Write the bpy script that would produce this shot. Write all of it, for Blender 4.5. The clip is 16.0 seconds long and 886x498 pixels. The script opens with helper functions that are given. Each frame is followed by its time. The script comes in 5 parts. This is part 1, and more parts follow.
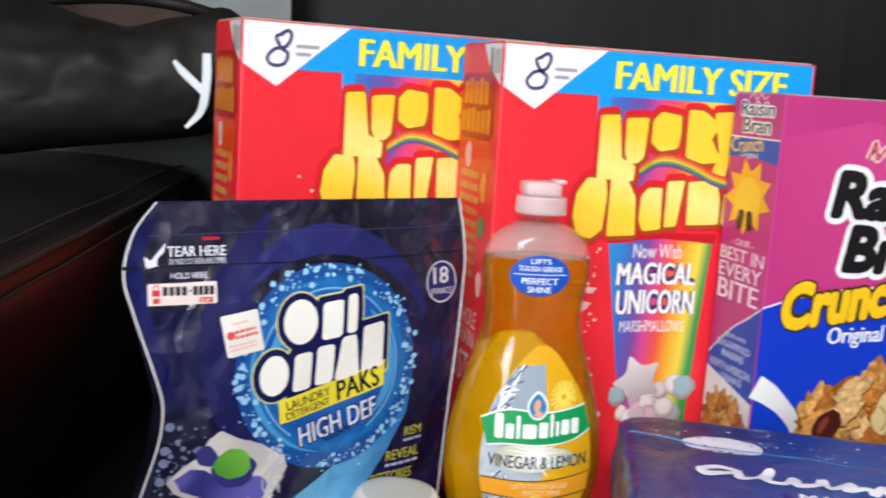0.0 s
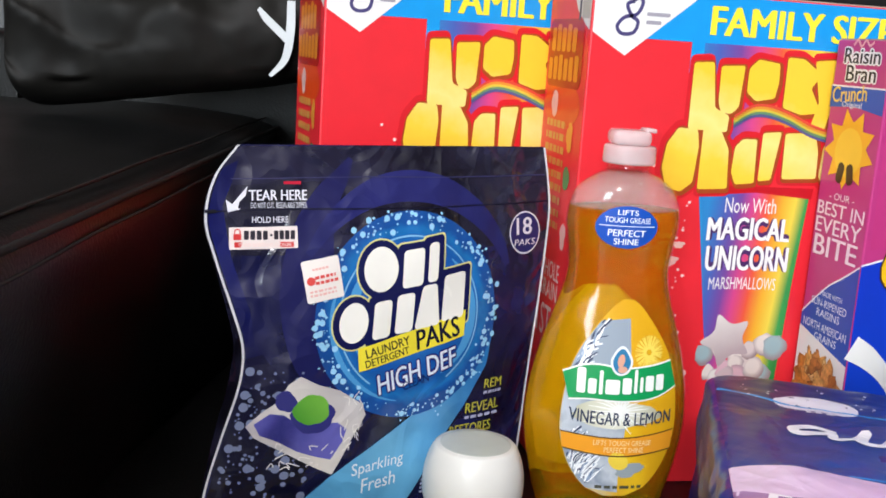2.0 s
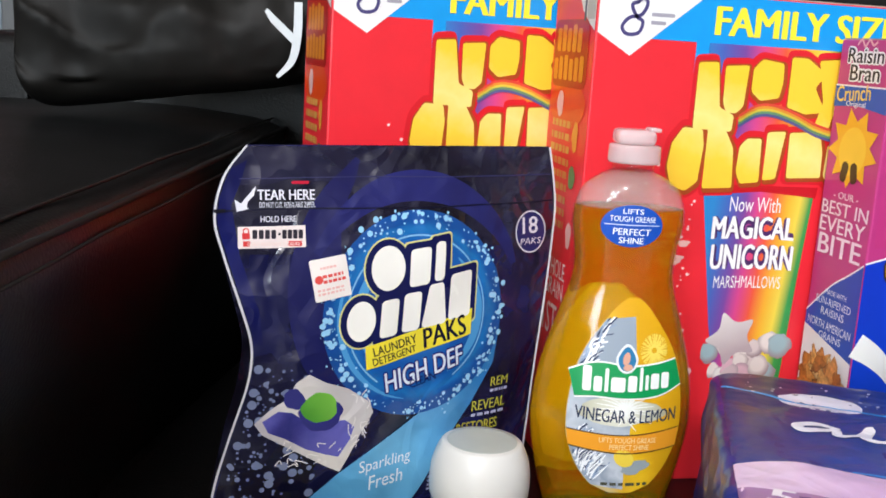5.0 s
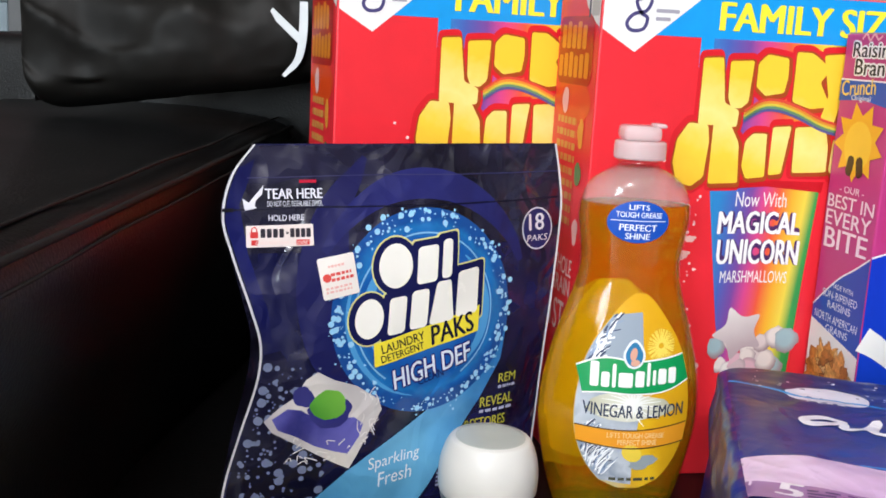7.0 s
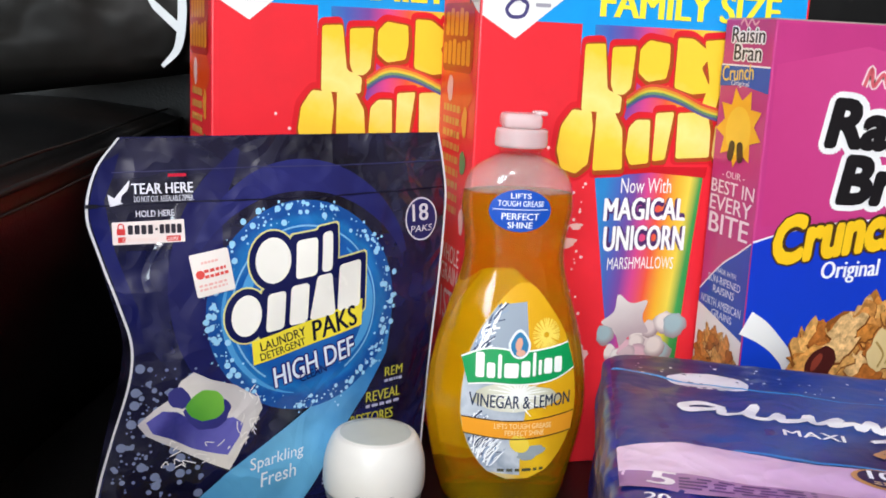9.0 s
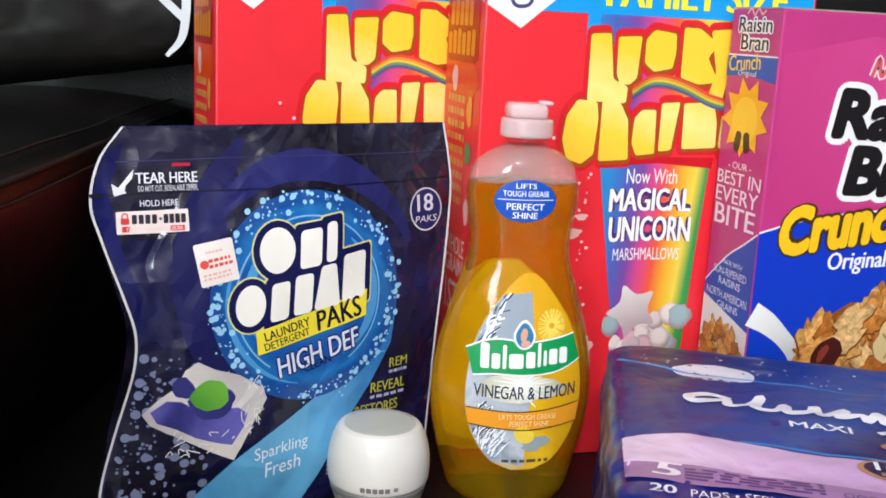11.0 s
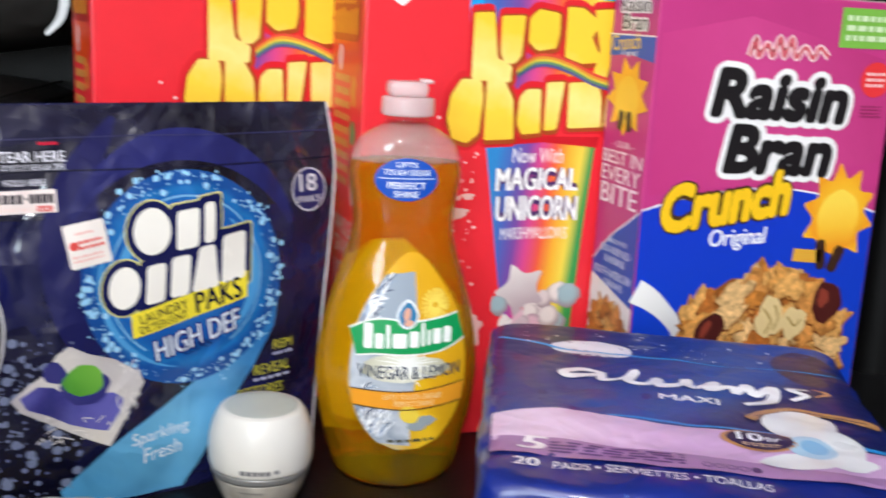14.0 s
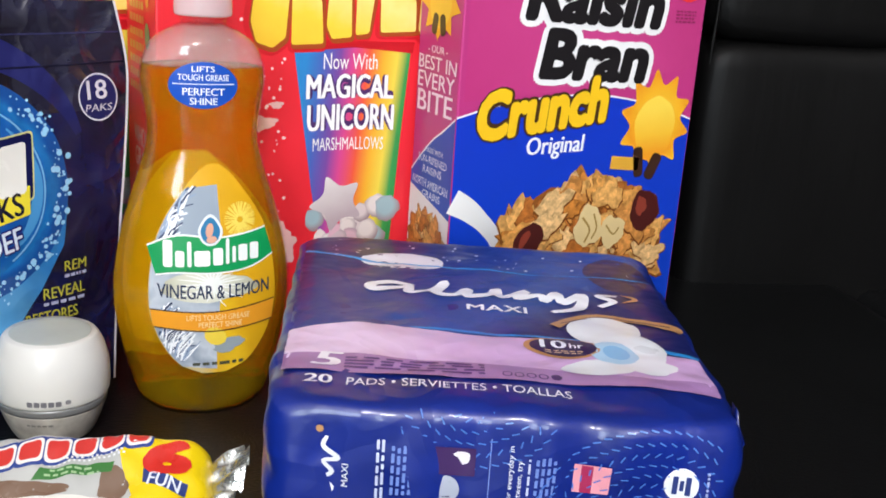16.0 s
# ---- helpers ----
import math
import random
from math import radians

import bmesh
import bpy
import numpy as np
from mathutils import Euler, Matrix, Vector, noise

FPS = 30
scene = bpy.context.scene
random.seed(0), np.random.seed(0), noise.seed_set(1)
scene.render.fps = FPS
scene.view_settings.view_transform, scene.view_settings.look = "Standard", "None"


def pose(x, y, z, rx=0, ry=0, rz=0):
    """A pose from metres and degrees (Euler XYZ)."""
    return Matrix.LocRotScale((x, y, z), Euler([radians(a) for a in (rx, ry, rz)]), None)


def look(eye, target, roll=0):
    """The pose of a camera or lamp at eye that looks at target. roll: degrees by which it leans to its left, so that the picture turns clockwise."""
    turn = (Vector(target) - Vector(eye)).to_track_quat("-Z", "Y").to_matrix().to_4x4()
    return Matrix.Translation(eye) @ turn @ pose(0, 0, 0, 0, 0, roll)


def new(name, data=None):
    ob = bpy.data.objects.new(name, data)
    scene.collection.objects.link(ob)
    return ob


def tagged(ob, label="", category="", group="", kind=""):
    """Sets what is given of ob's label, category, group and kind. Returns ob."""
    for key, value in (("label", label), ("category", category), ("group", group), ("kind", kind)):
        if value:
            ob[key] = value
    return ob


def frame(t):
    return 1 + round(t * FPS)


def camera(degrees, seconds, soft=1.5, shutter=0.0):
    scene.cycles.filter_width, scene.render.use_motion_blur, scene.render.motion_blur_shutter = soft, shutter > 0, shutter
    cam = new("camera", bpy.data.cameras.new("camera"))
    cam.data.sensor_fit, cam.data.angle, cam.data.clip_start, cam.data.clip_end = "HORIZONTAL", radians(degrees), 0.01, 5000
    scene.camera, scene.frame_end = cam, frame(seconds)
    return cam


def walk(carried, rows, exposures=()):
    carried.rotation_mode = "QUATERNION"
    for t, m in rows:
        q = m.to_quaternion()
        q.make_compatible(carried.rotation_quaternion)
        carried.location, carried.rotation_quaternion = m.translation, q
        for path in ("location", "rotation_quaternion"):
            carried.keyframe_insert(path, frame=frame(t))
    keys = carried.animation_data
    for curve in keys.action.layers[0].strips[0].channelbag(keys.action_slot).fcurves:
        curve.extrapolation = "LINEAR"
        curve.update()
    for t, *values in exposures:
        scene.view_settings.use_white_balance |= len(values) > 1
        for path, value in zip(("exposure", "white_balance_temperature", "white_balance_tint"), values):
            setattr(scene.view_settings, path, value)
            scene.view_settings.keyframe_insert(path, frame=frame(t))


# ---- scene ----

# ---- camera and its path: seconds, eye in metres, yaw, pitch, roll in degrees ----
cam = camera(46.0, 16.0, soft=1.7, shutter=0.5)
ROWS = [
    (0.0, -0.2039, -0.5704, 0.7186, -17.06, -9.03, 3.64),
    (0.5, -0.2029, -0.5686, 0.7151, -13.66, -9.49, 3.45),
    (1.0, -0.1999, -0.5610, 0.7071, -13.67, -10.76, 3.65),
    (1.5, -0.2015, -0.5594, 0.7071, -13.07, -11.45, 4.11),
    (2.0, -0.2005, -0.5612, 0.7077, -12.56, -11.18, 3.77),
    (2.5, -0.2009, -0.5623, 0.7085, -12.69, -11.12, 3.64),
    (3.0, -0.2017, -0.5644, 0.7085, -12.52, -10.88, 3.69),
    (5.5, -0.2020, -0.5657, 0.7077, -12.09, -11.34, 3.49),
    (6.0, -0.2026, -0.5656, 0.7079, -11.97, -11.48, 3.25),
    (6.5, -0.2024, -0.5671, 0.7085, -11.93, -11.47, 3.18),
    (7.0, -0.2030, -0.5679, 0.7084, -11.92, -11.36, 3.11),
    (7.5, -0.1975, -0.5686, 0.7094, -12.09, -11.46, 3.09),
    (8.0, -0.1844, -0.5676, 0.7101, -14.69, -11.93, 3.06),
    (8.5, -0.1821, -0.5659, 0.7125, -16.37, -11.28, 3.09),
    (9.0, -0.1786, -0.5626, 0.7088, -16.21, -11.74, 2.76),
    (11.5, -0.1783, -0.5608, 0.7074, -15.99, -12.25, 2.83),
    (12.0, -0.1780, -0.5630, 0.7075, -16.10, -12.34, 2.77),
    (12.5, -0.1774, -0.5638, 0.7075, -16.20, -12.29, 2.76),
    (13.0, -0.1754, -0.5640, 0.7065, -16.26, -12.28, 2.56),
    (13.5, -0.1740, -0.5653, 0.7067, -16.41, -12.36, 2.52),
    (14.0, -0.1532, -0.5667, 0.7032, -19.93, -12.60, 3.07),
    (14.5, -0.1366, -0.5619, 0.6968, -25.08, -13.56, 4.30),
    (15.0, -0.1226, -0.5534, 0.6916, -28.08, -16.10, 4.50),
    (15.5, -0.1182, -0.5516, 0.6925, -28.40, -17.14, 4.13),
    (16.0, -0.1219, -0.5556, 0.6931, -28.32, -16.36, 4.03),
]


def aim(x, y, z, yaw, pitch, roll):
    a, b = radians(yaw), radians(pitch)
    return look((x, y, z), (x - math.sin(a) * math.cos(b), y + math.cos(a) * math.cos(b), z + math.sin(b)), roll)


walk(cam, [(t, aim(*row)) for t, *row in ROWS])

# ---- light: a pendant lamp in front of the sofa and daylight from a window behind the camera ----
SEAT = 0.45
world = bpy.data.worlds.new("room_dim")
scene.world = world
world.use_nodes = True
world.node_tree.nodes["Background"].inputs[0].default_value = (0.9, 0.95, 1.0, 1)
world.node_tree.nodes["Background"].inputs[1].default_value = 0.05
scene.view_settings.exposure = 0.0


def lamp(name, at, power, radius, colour):
    data = bpy.data.lights.new(name, "POINT")
    data.energy, data.shadow_soft_size, data.color = power, radius, colour
    ob = new(name, data)
    ob.location = at
    return ob


lamp("pendant_lamp_light", (-0.60, -1.75, 1.80), 102.0, 0.16, (0.975, 0.965, 1.0))
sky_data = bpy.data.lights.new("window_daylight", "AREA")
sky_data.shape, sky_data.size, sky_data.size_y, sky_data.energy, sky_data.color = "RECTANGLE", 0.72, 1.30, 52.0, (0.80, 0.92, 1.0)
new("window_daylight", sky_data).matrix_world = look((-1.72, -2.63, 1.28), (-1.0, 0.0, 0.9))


# ---- helpers for materials and meshes ----
def material(name, colour, rough=0.5, metal=0.0, spec=0.5, coat=0.0, grain=0.0, scale=60.0, bump=0.0, bump_scale=300.0, mottled=None, trans=0.0, ior=1.45, stretch=(1, 1, 1)):
    m = bpy.data.materials.new(name)
    m.use_nodes = True
    nt = m.node_tree
    b = nt.nodes["Principled BSDF"]
    b.inputs["Base Color"].default_value = (*colour, 1)
    b.inputs["Roughness"].default_value = rough
    b.inputs["Metallic"].default_value = metal
    b.inputs["Specular IOR Level"].default_value = spec
    b.inputs["Coat Weight"].default_value = coat
    b.inputs["Coat Roughness"].default_value = 0.12
    b.inputs["Transmission Weight"].default_value = trans
    b.inputs["IOR"].default_value = ior
    tc = nt.nodes.new("ShaderNodeTexCoord")
    mp = nt.nodes.new("ShaderNodeMapping")
    mp.inputs["Scale"].default_value = stretch
    nt.links.new(tc.outputs["Object"], mp.inputs["Vector"])
    if grain > 0:
        n = nt.nodes.new("ShaderNodeTexNoise")
        n.inputs["Scale"].default_value = scale
        n.inputs["Detail"].default_value = 5
        nt.links.new(mp.outputs["Vector"], n.inputs["Vector"])
        mix = nt.nodes.new("ShaderNodeMix")
        mix.data_type = "RGBA"
        other = mottled or tuple(c * (1 - grain) for c in colour)
        mix.inputs["A"].default_value = (*colour, 1)
        mix.inputs["B"].default_value = (*other, 1)
        ramp = nt.nodes.new("ShaderNodeMapRange")
        ramp.inputs["From Min"].default_value, ramp.inputs["From Max"].default_value = 0.35, 0.65
        nt.links.new(n.outputs["Fac"], ramp.inputs["Value"])
        nt.links.new(ramp.outputs["Result"], mix.inputs["Factor"])
        nt.links.new(mix.outputs["Result"], b.inputs["Base Color"])
        rr = nt.nodes.new("ShaderNodeMapRange")
        rr.inputs["To Min"].default_value, rr.inputs["To Max"].default_value = rough * 0.85, min(1, rough * 1.2)
        nt.links.new(n.outputs["Fac"], rr.inputs["Value"])
        nt.links.new(rr.outputs["Result"], b.inputs["Roughness"])
    if bump > 0:
        n2 = nt.nodes.new("ShaderNodeTexNoise")
        n2.inputs["Scale"].default_value = bump_scale
        n2.inputs["Detail"].default_value = 4
        nt.links.new(mp.outputs["Vector"], n2.inputs["Vector"])
        bp = nt.nodes.new("ShaderNodeBump")
        bp.inputs["Strength"].default_value = bump
        bp.inputs["Distance"].default_value = 0.002
        nt.links.new(n2.outputs["Fac"], bp.inputs["Height"])
        nt.links.new(bp.outputs["Normal"], b.inputs["Normal"])
    return m


def crinkle(m, depth, scale, facets=0.32):
    """Soft dents, flat facets and sharper creases of thin plastic film."""
    nt = m.node_tree
    tc, n, n2, fold, add, bp = (nt.nodes.new("ShaderNode" + k) for k in ("TexCoord", "TexNoise", "TexNoise", "Math", "Math", "Bump"))
    n.inputs["Scale"].default_value, n.inputs["Detail"].default_value = scale, 2
    n2.inputs["Scale"].default_value, n2.inputs["Detail"].default_value = scale * 0.6, 1
    n2.inputs["Distortion"].default_value = 0.8
    nt.links.new(tc.outputs["Object"], n.inputs["Vector"])
    nt.links.new(tc.outputs["Object"], n2.inputs["Vector"])
    fold.operation, add.operation = "PINGPONG", "ADD"
    fold.inputs[1].default_value = 0.09
    nt.links.new(n2.outputs["Fac"], fold.inputs[0])
    nt.links.new(n.outputs["Fac"], add.inputs[0])
    nt.links.new(fold.outputs[0], add.inputs[1])
    bent, vor, both = (nt.nodes.new("ShaderNode" + k) for k in ("MixRGB", "TexVoronoi", "Math"))
    bent.blend_type = "ADD"
    bent.inputs[0].default_value = 0.06
    nt.links.new(tc.outputs["Object"], bent.inputs[1])
    nt.links.new(n.outputs["Color"], bent.inputs[2])
    vor.inputs["Scale"].default_value = scale * 1.1
    nt.links.new(bent.outputs[0], vor.inputs["Vector"])
    both.operation = "MULTIPLY_ADD"
    both.inputs[1].default_value = facets
    nt.links.new(vor.outputs["Distance"], both.inputs[0])
    nt.links.new(add.outputs[0], both.inputs[2])
    nt.links.new(both.outputs[0], bp.inputs["Height"])
    bp.inputs["Strength"].default_value = 0.8
    bp.inputs["Distance"].default_value = depth
    nt.links.new(bp.outputs["Normal"], nt.nodes["Principled BSDF"].inputs["Normal"])
    nt.links.new(bp.outputs["Normal"], nt.nodes["Principled BSDF"].inputs["Coat Normal"])
    return m


def part(name, bm, mat, parent=None, label="", smooth=False):
    me = bpy.data.meshes.new(name)
    bmesh.ops.recalc_face_normals(bm, faces=bm.faces[:]) if len(bm.faces) and not bm.faces.layers.int.get("keep") else None
    bm.to_mesh(me)
    bm.free()
    if mat:
        me.materials.append(mat)
    if smooth:
        me.polygons.foreach_set("use_smooth", [True] * len(me.polygons))
    ob = new(name, me)
    if parent:
        ob.parent = parent
    if label:
        tagged(ob, label)
    return ob


def thing(name, m, label, category, group=""):
    ob = new(name)
    ob.empty_display_size = 0.03
    ob.matrix_world = m
    return tagged(ob, label, category, group)


def slab(x0, x1, y0, y1, z0, z1, bevel=0.0, seg=2):
    bm = bmesh.new()
    bmesh.ops.create_cube(bm, size=1)
    for v in bm.verts:
        v.co = Vector((x0 + (v.co.x + 0.5) * (x1 - x0), y0 + (v.co.y + 0.5) * (y1 - y0), z0 + (v.co.z + 0.5) * (z1 - z0)))
    if bevel:
        bmesh.ops.bevel(bm, geom=bm.edges[:], offset=bevel, segments=seg, affect="EDGES", profile=0.5)
    return bm


def sheet(fn, nu, nv, wrap=False):
    """A grid surface: fn(u, v) with u, v in 0..1."""
    bm = bmesh.new()
    rows = [[bm.verts.new(fn(i / nu, j / nv)) for i in range(nu if wrap else nu + 1)] for j in range(nv + 1)]
    for j in range(nv):
        for i in range(nu):
            k = (i + 1) % nu if wrap else i + 1
            bm.faces.new((rows[j][i], rows[j][k], rows[j + 1][k], rows[j + 1][i]))
    return bm


def curve_at(knots, x):
    """Smooth interpolation through (x, y) knots."""
    xs, ys = [k[0] for k in knots], [k[1] for k in knots]
    if x <= xs[0]:
        return ys[0]
    if x >= xs[-1]:
        return ys[-1]
    i = max(n for n in range(len(xs) - 1) if xs[n] <= x)
    def slope(n):
        if n == 0 or n == len(xs) - 1:
            a, b = (0, 1) if n == 0 else (-2, -1)
            return (ys[b] - ys[a]) / (xs[b] - xs[a])
        return (ys[n + 1] - ys[n - 1]) / (xs[n + 1] - xs[n - 1])
    h = xs[i + 1] - xs[i]
    t = (x - xs[i]) / h
    return (2 * t**3 - 3 * t**2 + 1) * ys[i] + (t**3 - 2 * t**2 + t) * h * slope(i) + (3 * t**2 - 2 * t**3) * ys[i + 1] + (t**3 - t**2) * h * slope(i + 1)


def lathe(knots, nz=40, na=48, squash=1.0, power=2.0):
    """A closed body of revolution from (z, half width) knots, squashed in depth."""
    z0, z1 = knots[0][0], knots[-1][0]
    def fn(u, v):
        a, z = 2 * math.pi * u, z0 + (z1 - z0) * v
        r = max(0.0002, curve_at(knots, z))
        c, s = math.cos(a), math.sin(a)
        k = (abs(c) ** power + abs(s) ** power) ** (-1 / power)
        return Vector((r * c * k, r * s * k * (curve_at(squash, z) if isinstance(squash, list) else squash), z))
    bm = sheet(fn, na, nz, wrap=True)
    bm.verts.ensure_lookup_table()
    bm.faces.new([bm.verts[i] for i in range(na)])
    bm.faces.new([bm.verts[nz * na + i] for i in range(na)])
    return bm



def lin(h):
    """Linear colour from a hex code."""
    c = [int(h[k : k + 2], 16) / 255 for k in (0, 2, 4)]
    return tuple(x / 12.92 if x <= 0.04045 else ((x + 0.055) / 1.055) ** 2.4 for x in c)


INKS = {}


def ink(h, rough=0.36, coat=0.12, grain=0.05):
    """A printing ink on card or film, made once for each colour."""
    key = (h, rough, coat)
    if key not in INKS:
        INKS[key] = material("ink_" + h, lin(h), rough=rough, coat=coat, grain=grain, scale=45)
        if rough == 0.34:
            crinkle(INKS[key], 0.003, 34)
    return INKS[key]


def ramp_ink(name, stops, start, end, radial=False, rough=0.36, coat=0.12, mottle=0.0):
    """An ink whose colour runs from start to end along a line, or outward from start."""
    m = material(name, (0.5, 0.5, 0.5), rough=rough, coat=coat)
    nt = m.node_tree
    tc = nt.nodes.new("ShaderNodeTexCoord")
    d = Vector(end) - Vector(start)
    sub = nt.nodes.new("ShaderNodeVectorMath")
    sub.operation = "SUBTRACT"
    sub.inputs[1].default_value = start
    nt.links.new(tc.outputs["Object"], sub.inputs[0])
    op = nt.nodes.new("ShaderNodeVectorMath")
    if radial:
        flat = nt.nodes.new("ShaderNodeVectorMath")
        flat.operation = "MULTIPLY"
        flat.inputs[1].default_value = (1 / d.length, 0, 1 / d.length)
        nt.links.new(sub.outputs[0], flat.inputs[0])
        op.operation = "LENGTH"
        nt.links.new(flat.outputs[0], op.inputs[0])
    else:
        op.operation = "DOT_PRODUCT"
        op.inputs[1].default_value = d / d.length_squared
        nt.links.new(sub.outputs[0], op.inputs[0])
    fac = op.outputs["Value"]
    if mottle:
        n = nt.nodes.new("ShaderNodeTexNoise")
        n.inputs["Scale"].default_value = 90
        n.inputs["Detail"].default_value = 4
        nt.links.new(tc.outputs["Object"], n.inputs["Vector"])
        ma = nt.nodes.new("ShaderNodeMath")
        ma.operation = "MULTIPLY_ADD"
        ma.inputs[1].default_value = mottle
        nt.links.new(n.outputs["Fac"], ma.inputs[0])
        nt.links.new(fac, ma.inputs[2])
        fac = ma.outputs[0]
    r = nt.nodes.new("ShaderNodeValToRGB")
    els = r.color_ramp.elements
    while len(els) < len(stops):
        els.new(0.5)
    for e, (p, c) in zip(els, stops):
        e.position, e.color = p, (*lin(c), 1)
    nt.links.new(fac, r.inputs["Fac"])
    nt.links.new(r.outputs["Color"], nt.nodes["Principled BSDF"].inputs["Base Color"])
    if rough < 0.26:
        crinkle(m, 0.006, 30)
    elif rough == 0.34:
        crinkle(m, 0.003, 34)
    return m


# ---- flat shapes in millimetres, for what is printed ----
def poly(*pts):
    return [(float(x), float(y)) for x, y in pts]


def blob(cx, cy, rx, ry, n=28, rot=0.0, rough=0.0, seed=0):
    rnd = random.Random(seed)
    out = []
    ph = [rnd.uniform(0, 6.28) for _ in range(3)]
    for k in range(n):
        a = 2 * math.pi * k / n
        g = 1 + rough * (math.sin(3 * a + ph[0]) * 0.5 + math.sin(5 * a + ph[1]) * 0.35 + math.sin(9 * a + ph[2]) * 0.25)
        x, y = rx * g * math.cos(a), ry * g * math.sin(a)
        c, s = math.cos(radians(rot)), math.sin(radians(rot))
        out.append((cx + x * c - y * s, cy + x * s + y * c))
    return out


def rrect(x0, y0, x1, y1, r=1.0, rot=0.0, shear=0.0, taper=0.0):
    cx, cy, w, h = (x0 + x1) / 2, (y0 + y1) / 2, abs(x1 - x0) / 2, abs(y1 - y0) / 2
    r = min(r, w * 0.98, h * 0.98)
    out = []
    for sx, sy, a0 in ((1, 1, 0), (-1, 1, 90), (-1, -1, 180), (1, -1, 270)):
        for k in range(5):
            a = radians(a0 + k * 22.5)
            x, y = sx * (w - r) + r * math.cos(a), sy * (h - r) + r * math.sin(a)
            x = x * (1 + taper * y / h) + shear * y
            c, s = math.cos(radians(rot)), math.sin(radians(rot))
            out.append((cx + x * c - y * s, cy + x * s + y * c))
    return out


def rounded(pts, r):
    """A polygon with its corners cut into small arcs."""
    out = []
    for k, p in enumerate(pts):
        a, b, c = Vector(pts[k - 1]), Vector(p), Vector(pts[(k + 1) % len(pts)])
        ra, rc = min(r, (a - b).length * 0.45), min(r, (c - b).length * 0.45)
        p0, p1 = b + (a - b).normalized() * ra, b + (c - b).normalized() * rc
        out += [tuple(p0 * (1 - u) ** 2 + b * 2 * u * (1 - u) + p1 * u * u) for u in (0, 0.33, 0.67, 1)]
    return out


def stroke(pts, width, steps=6):
    """A smooth band of even or given widths through some points."""
    n = len(pts)
    ks = [(k, p[0]) for k, p in enumerate(pts)], [(k, p[1]) for k, p in enumerate(pts)]
    ws = [(k, (p[2] if len(p) > 2 else width)) for k, p in enumerate(pts)]
    left, right = [], []
    m = (n - 1) * steps
    for i in range(m + 1):
        t = i * (n - 1) / m
        x, y, w = curve_at(ks[0], t), curve_at(ks[1], t), curve_at(ws, t) / 2
        e = 0.02
        dx, dy = curve_at(ks[0], min(n - 1, t + e)) - curve_at(ks[0], max(0, t - e)), curve_at(ks[1], min(n - 1, t + e)) - curve_at(ks[1], max(0, t - e))
        d = math.hypot(dx, dy) or 1
        left.append((x - dy / d * w, y + dx / d * w))
        right.append((x + dy / d * w, y - dx / d * w))
    return [(left + right, [(i, m + 1 + i, m + 2 + i, i + 1) for i in range(m)])]


def burst(cx, cy, r0, r1, n, squash=1.0):
    return [(cx + (r1 if k % 2 else r0) * math.cos(math.pi * k / n + 0.1), cy + squash * (r1 if k % 2 else r0) * math.sin(math.pi * k / n + 0.1)) for k in range(2 * n)]


def words(body, x0, y0, x1, y1, bold=0.0, rot=0.0, shear=0.0, arch=0.0):
    """Lettering fitted into a rectangle: (verts, faces)."""
    cu = bpy.data.curves.new("words", "FONT")
    cu.body, cu.size, cu.resolution_u = body, 1.0, 3
    ob = bpy.data.objects.new("words", cu)
    me = bpy.data.meshes.new_from_object(ob)
    vs = [v.co.copy() for v in me.vertices]
    fs = [tuple(p.vertices) for p in me.polygons]
    bpy.data.objects.remove(ob)
    bpy.data.curves.remove(cu)
    bpy.data.meshes.remove(me)
    if bold > 0.05:
        n = 20 if bold > 0.09 else 10
        shifts = [(0, 0)] + [(bold * math.cos(k * 6.2832 / n), bold * math.sin(k * 6.2832 / n)) for k in range(n)]
    elif bold > 0.008:
        shifts = [(-bold * 0.8, 0), (0, bold * 0.25), (bold * 0.8, 0)]
    else:
        shifts = [(0, 0)]
    fs = [tuple(i + n * len(vs) for i in f) for n in range(len(shifts)) for f in fs]
    vs = [v + Vector((dx, dy, 0)) for dx, dy in shifts for v in vs]
    ax, bx = min(v.x for v in vs), max(v.x for v in vs)
    ay, by = min(v.y for v in vs), max(v.y for v in vs)
    cx, cy, out = (x0 + x1) / 2, (y0 + y1) / 2, []
    for v in vs:
        x, y = ((v.x - ax) / (bx - ax) - 0.5) * (x1 - x0), ((v.y - ay) / (by - ay) - 0.5) * (y1 - y0)
        x += shear * y
        y += arch * (1 - (2 * x / (x1 - x0)) ** 2)
        c, s = math.cos(radians(rot)), math.sin(radians(rot))
        out.append((cx + x * c - y * s, cy + x * s + y * c))
    return out, fs


def bars(x0, y0, x1, y1, n, seed=0, rot=0.0):
    """Lines of writing too small to read: rows of short bars."""
    rnd = random.Random(seed)
    out = []
    h = (y1 - y0) / n
    for k in range(n):
        x, y = x0, y1 - (k + 0.5) * h
        while x < x1 - 0.5:
            w = min(rnd.uniform(0.08, 0.22) * (x1 - x0), x1 - x)
            out.append(rrect(x, y - h * 0.28, x + w, y + h * 0.28, 0.2))
            x += w + 0.05 * (x1 - x0)
    if rot:
        cx, cy, c, s = (x0 + x1) / 2, (y0 + y1) / 2, math.cos(radians(rot)), math.sin(radians(rot))
        out = [[(cx + (x - cx) * c - (y - cy) * s, cy + (x - cx) * s + (y - cy) * c) for x, y in p] for p in out]
    return out


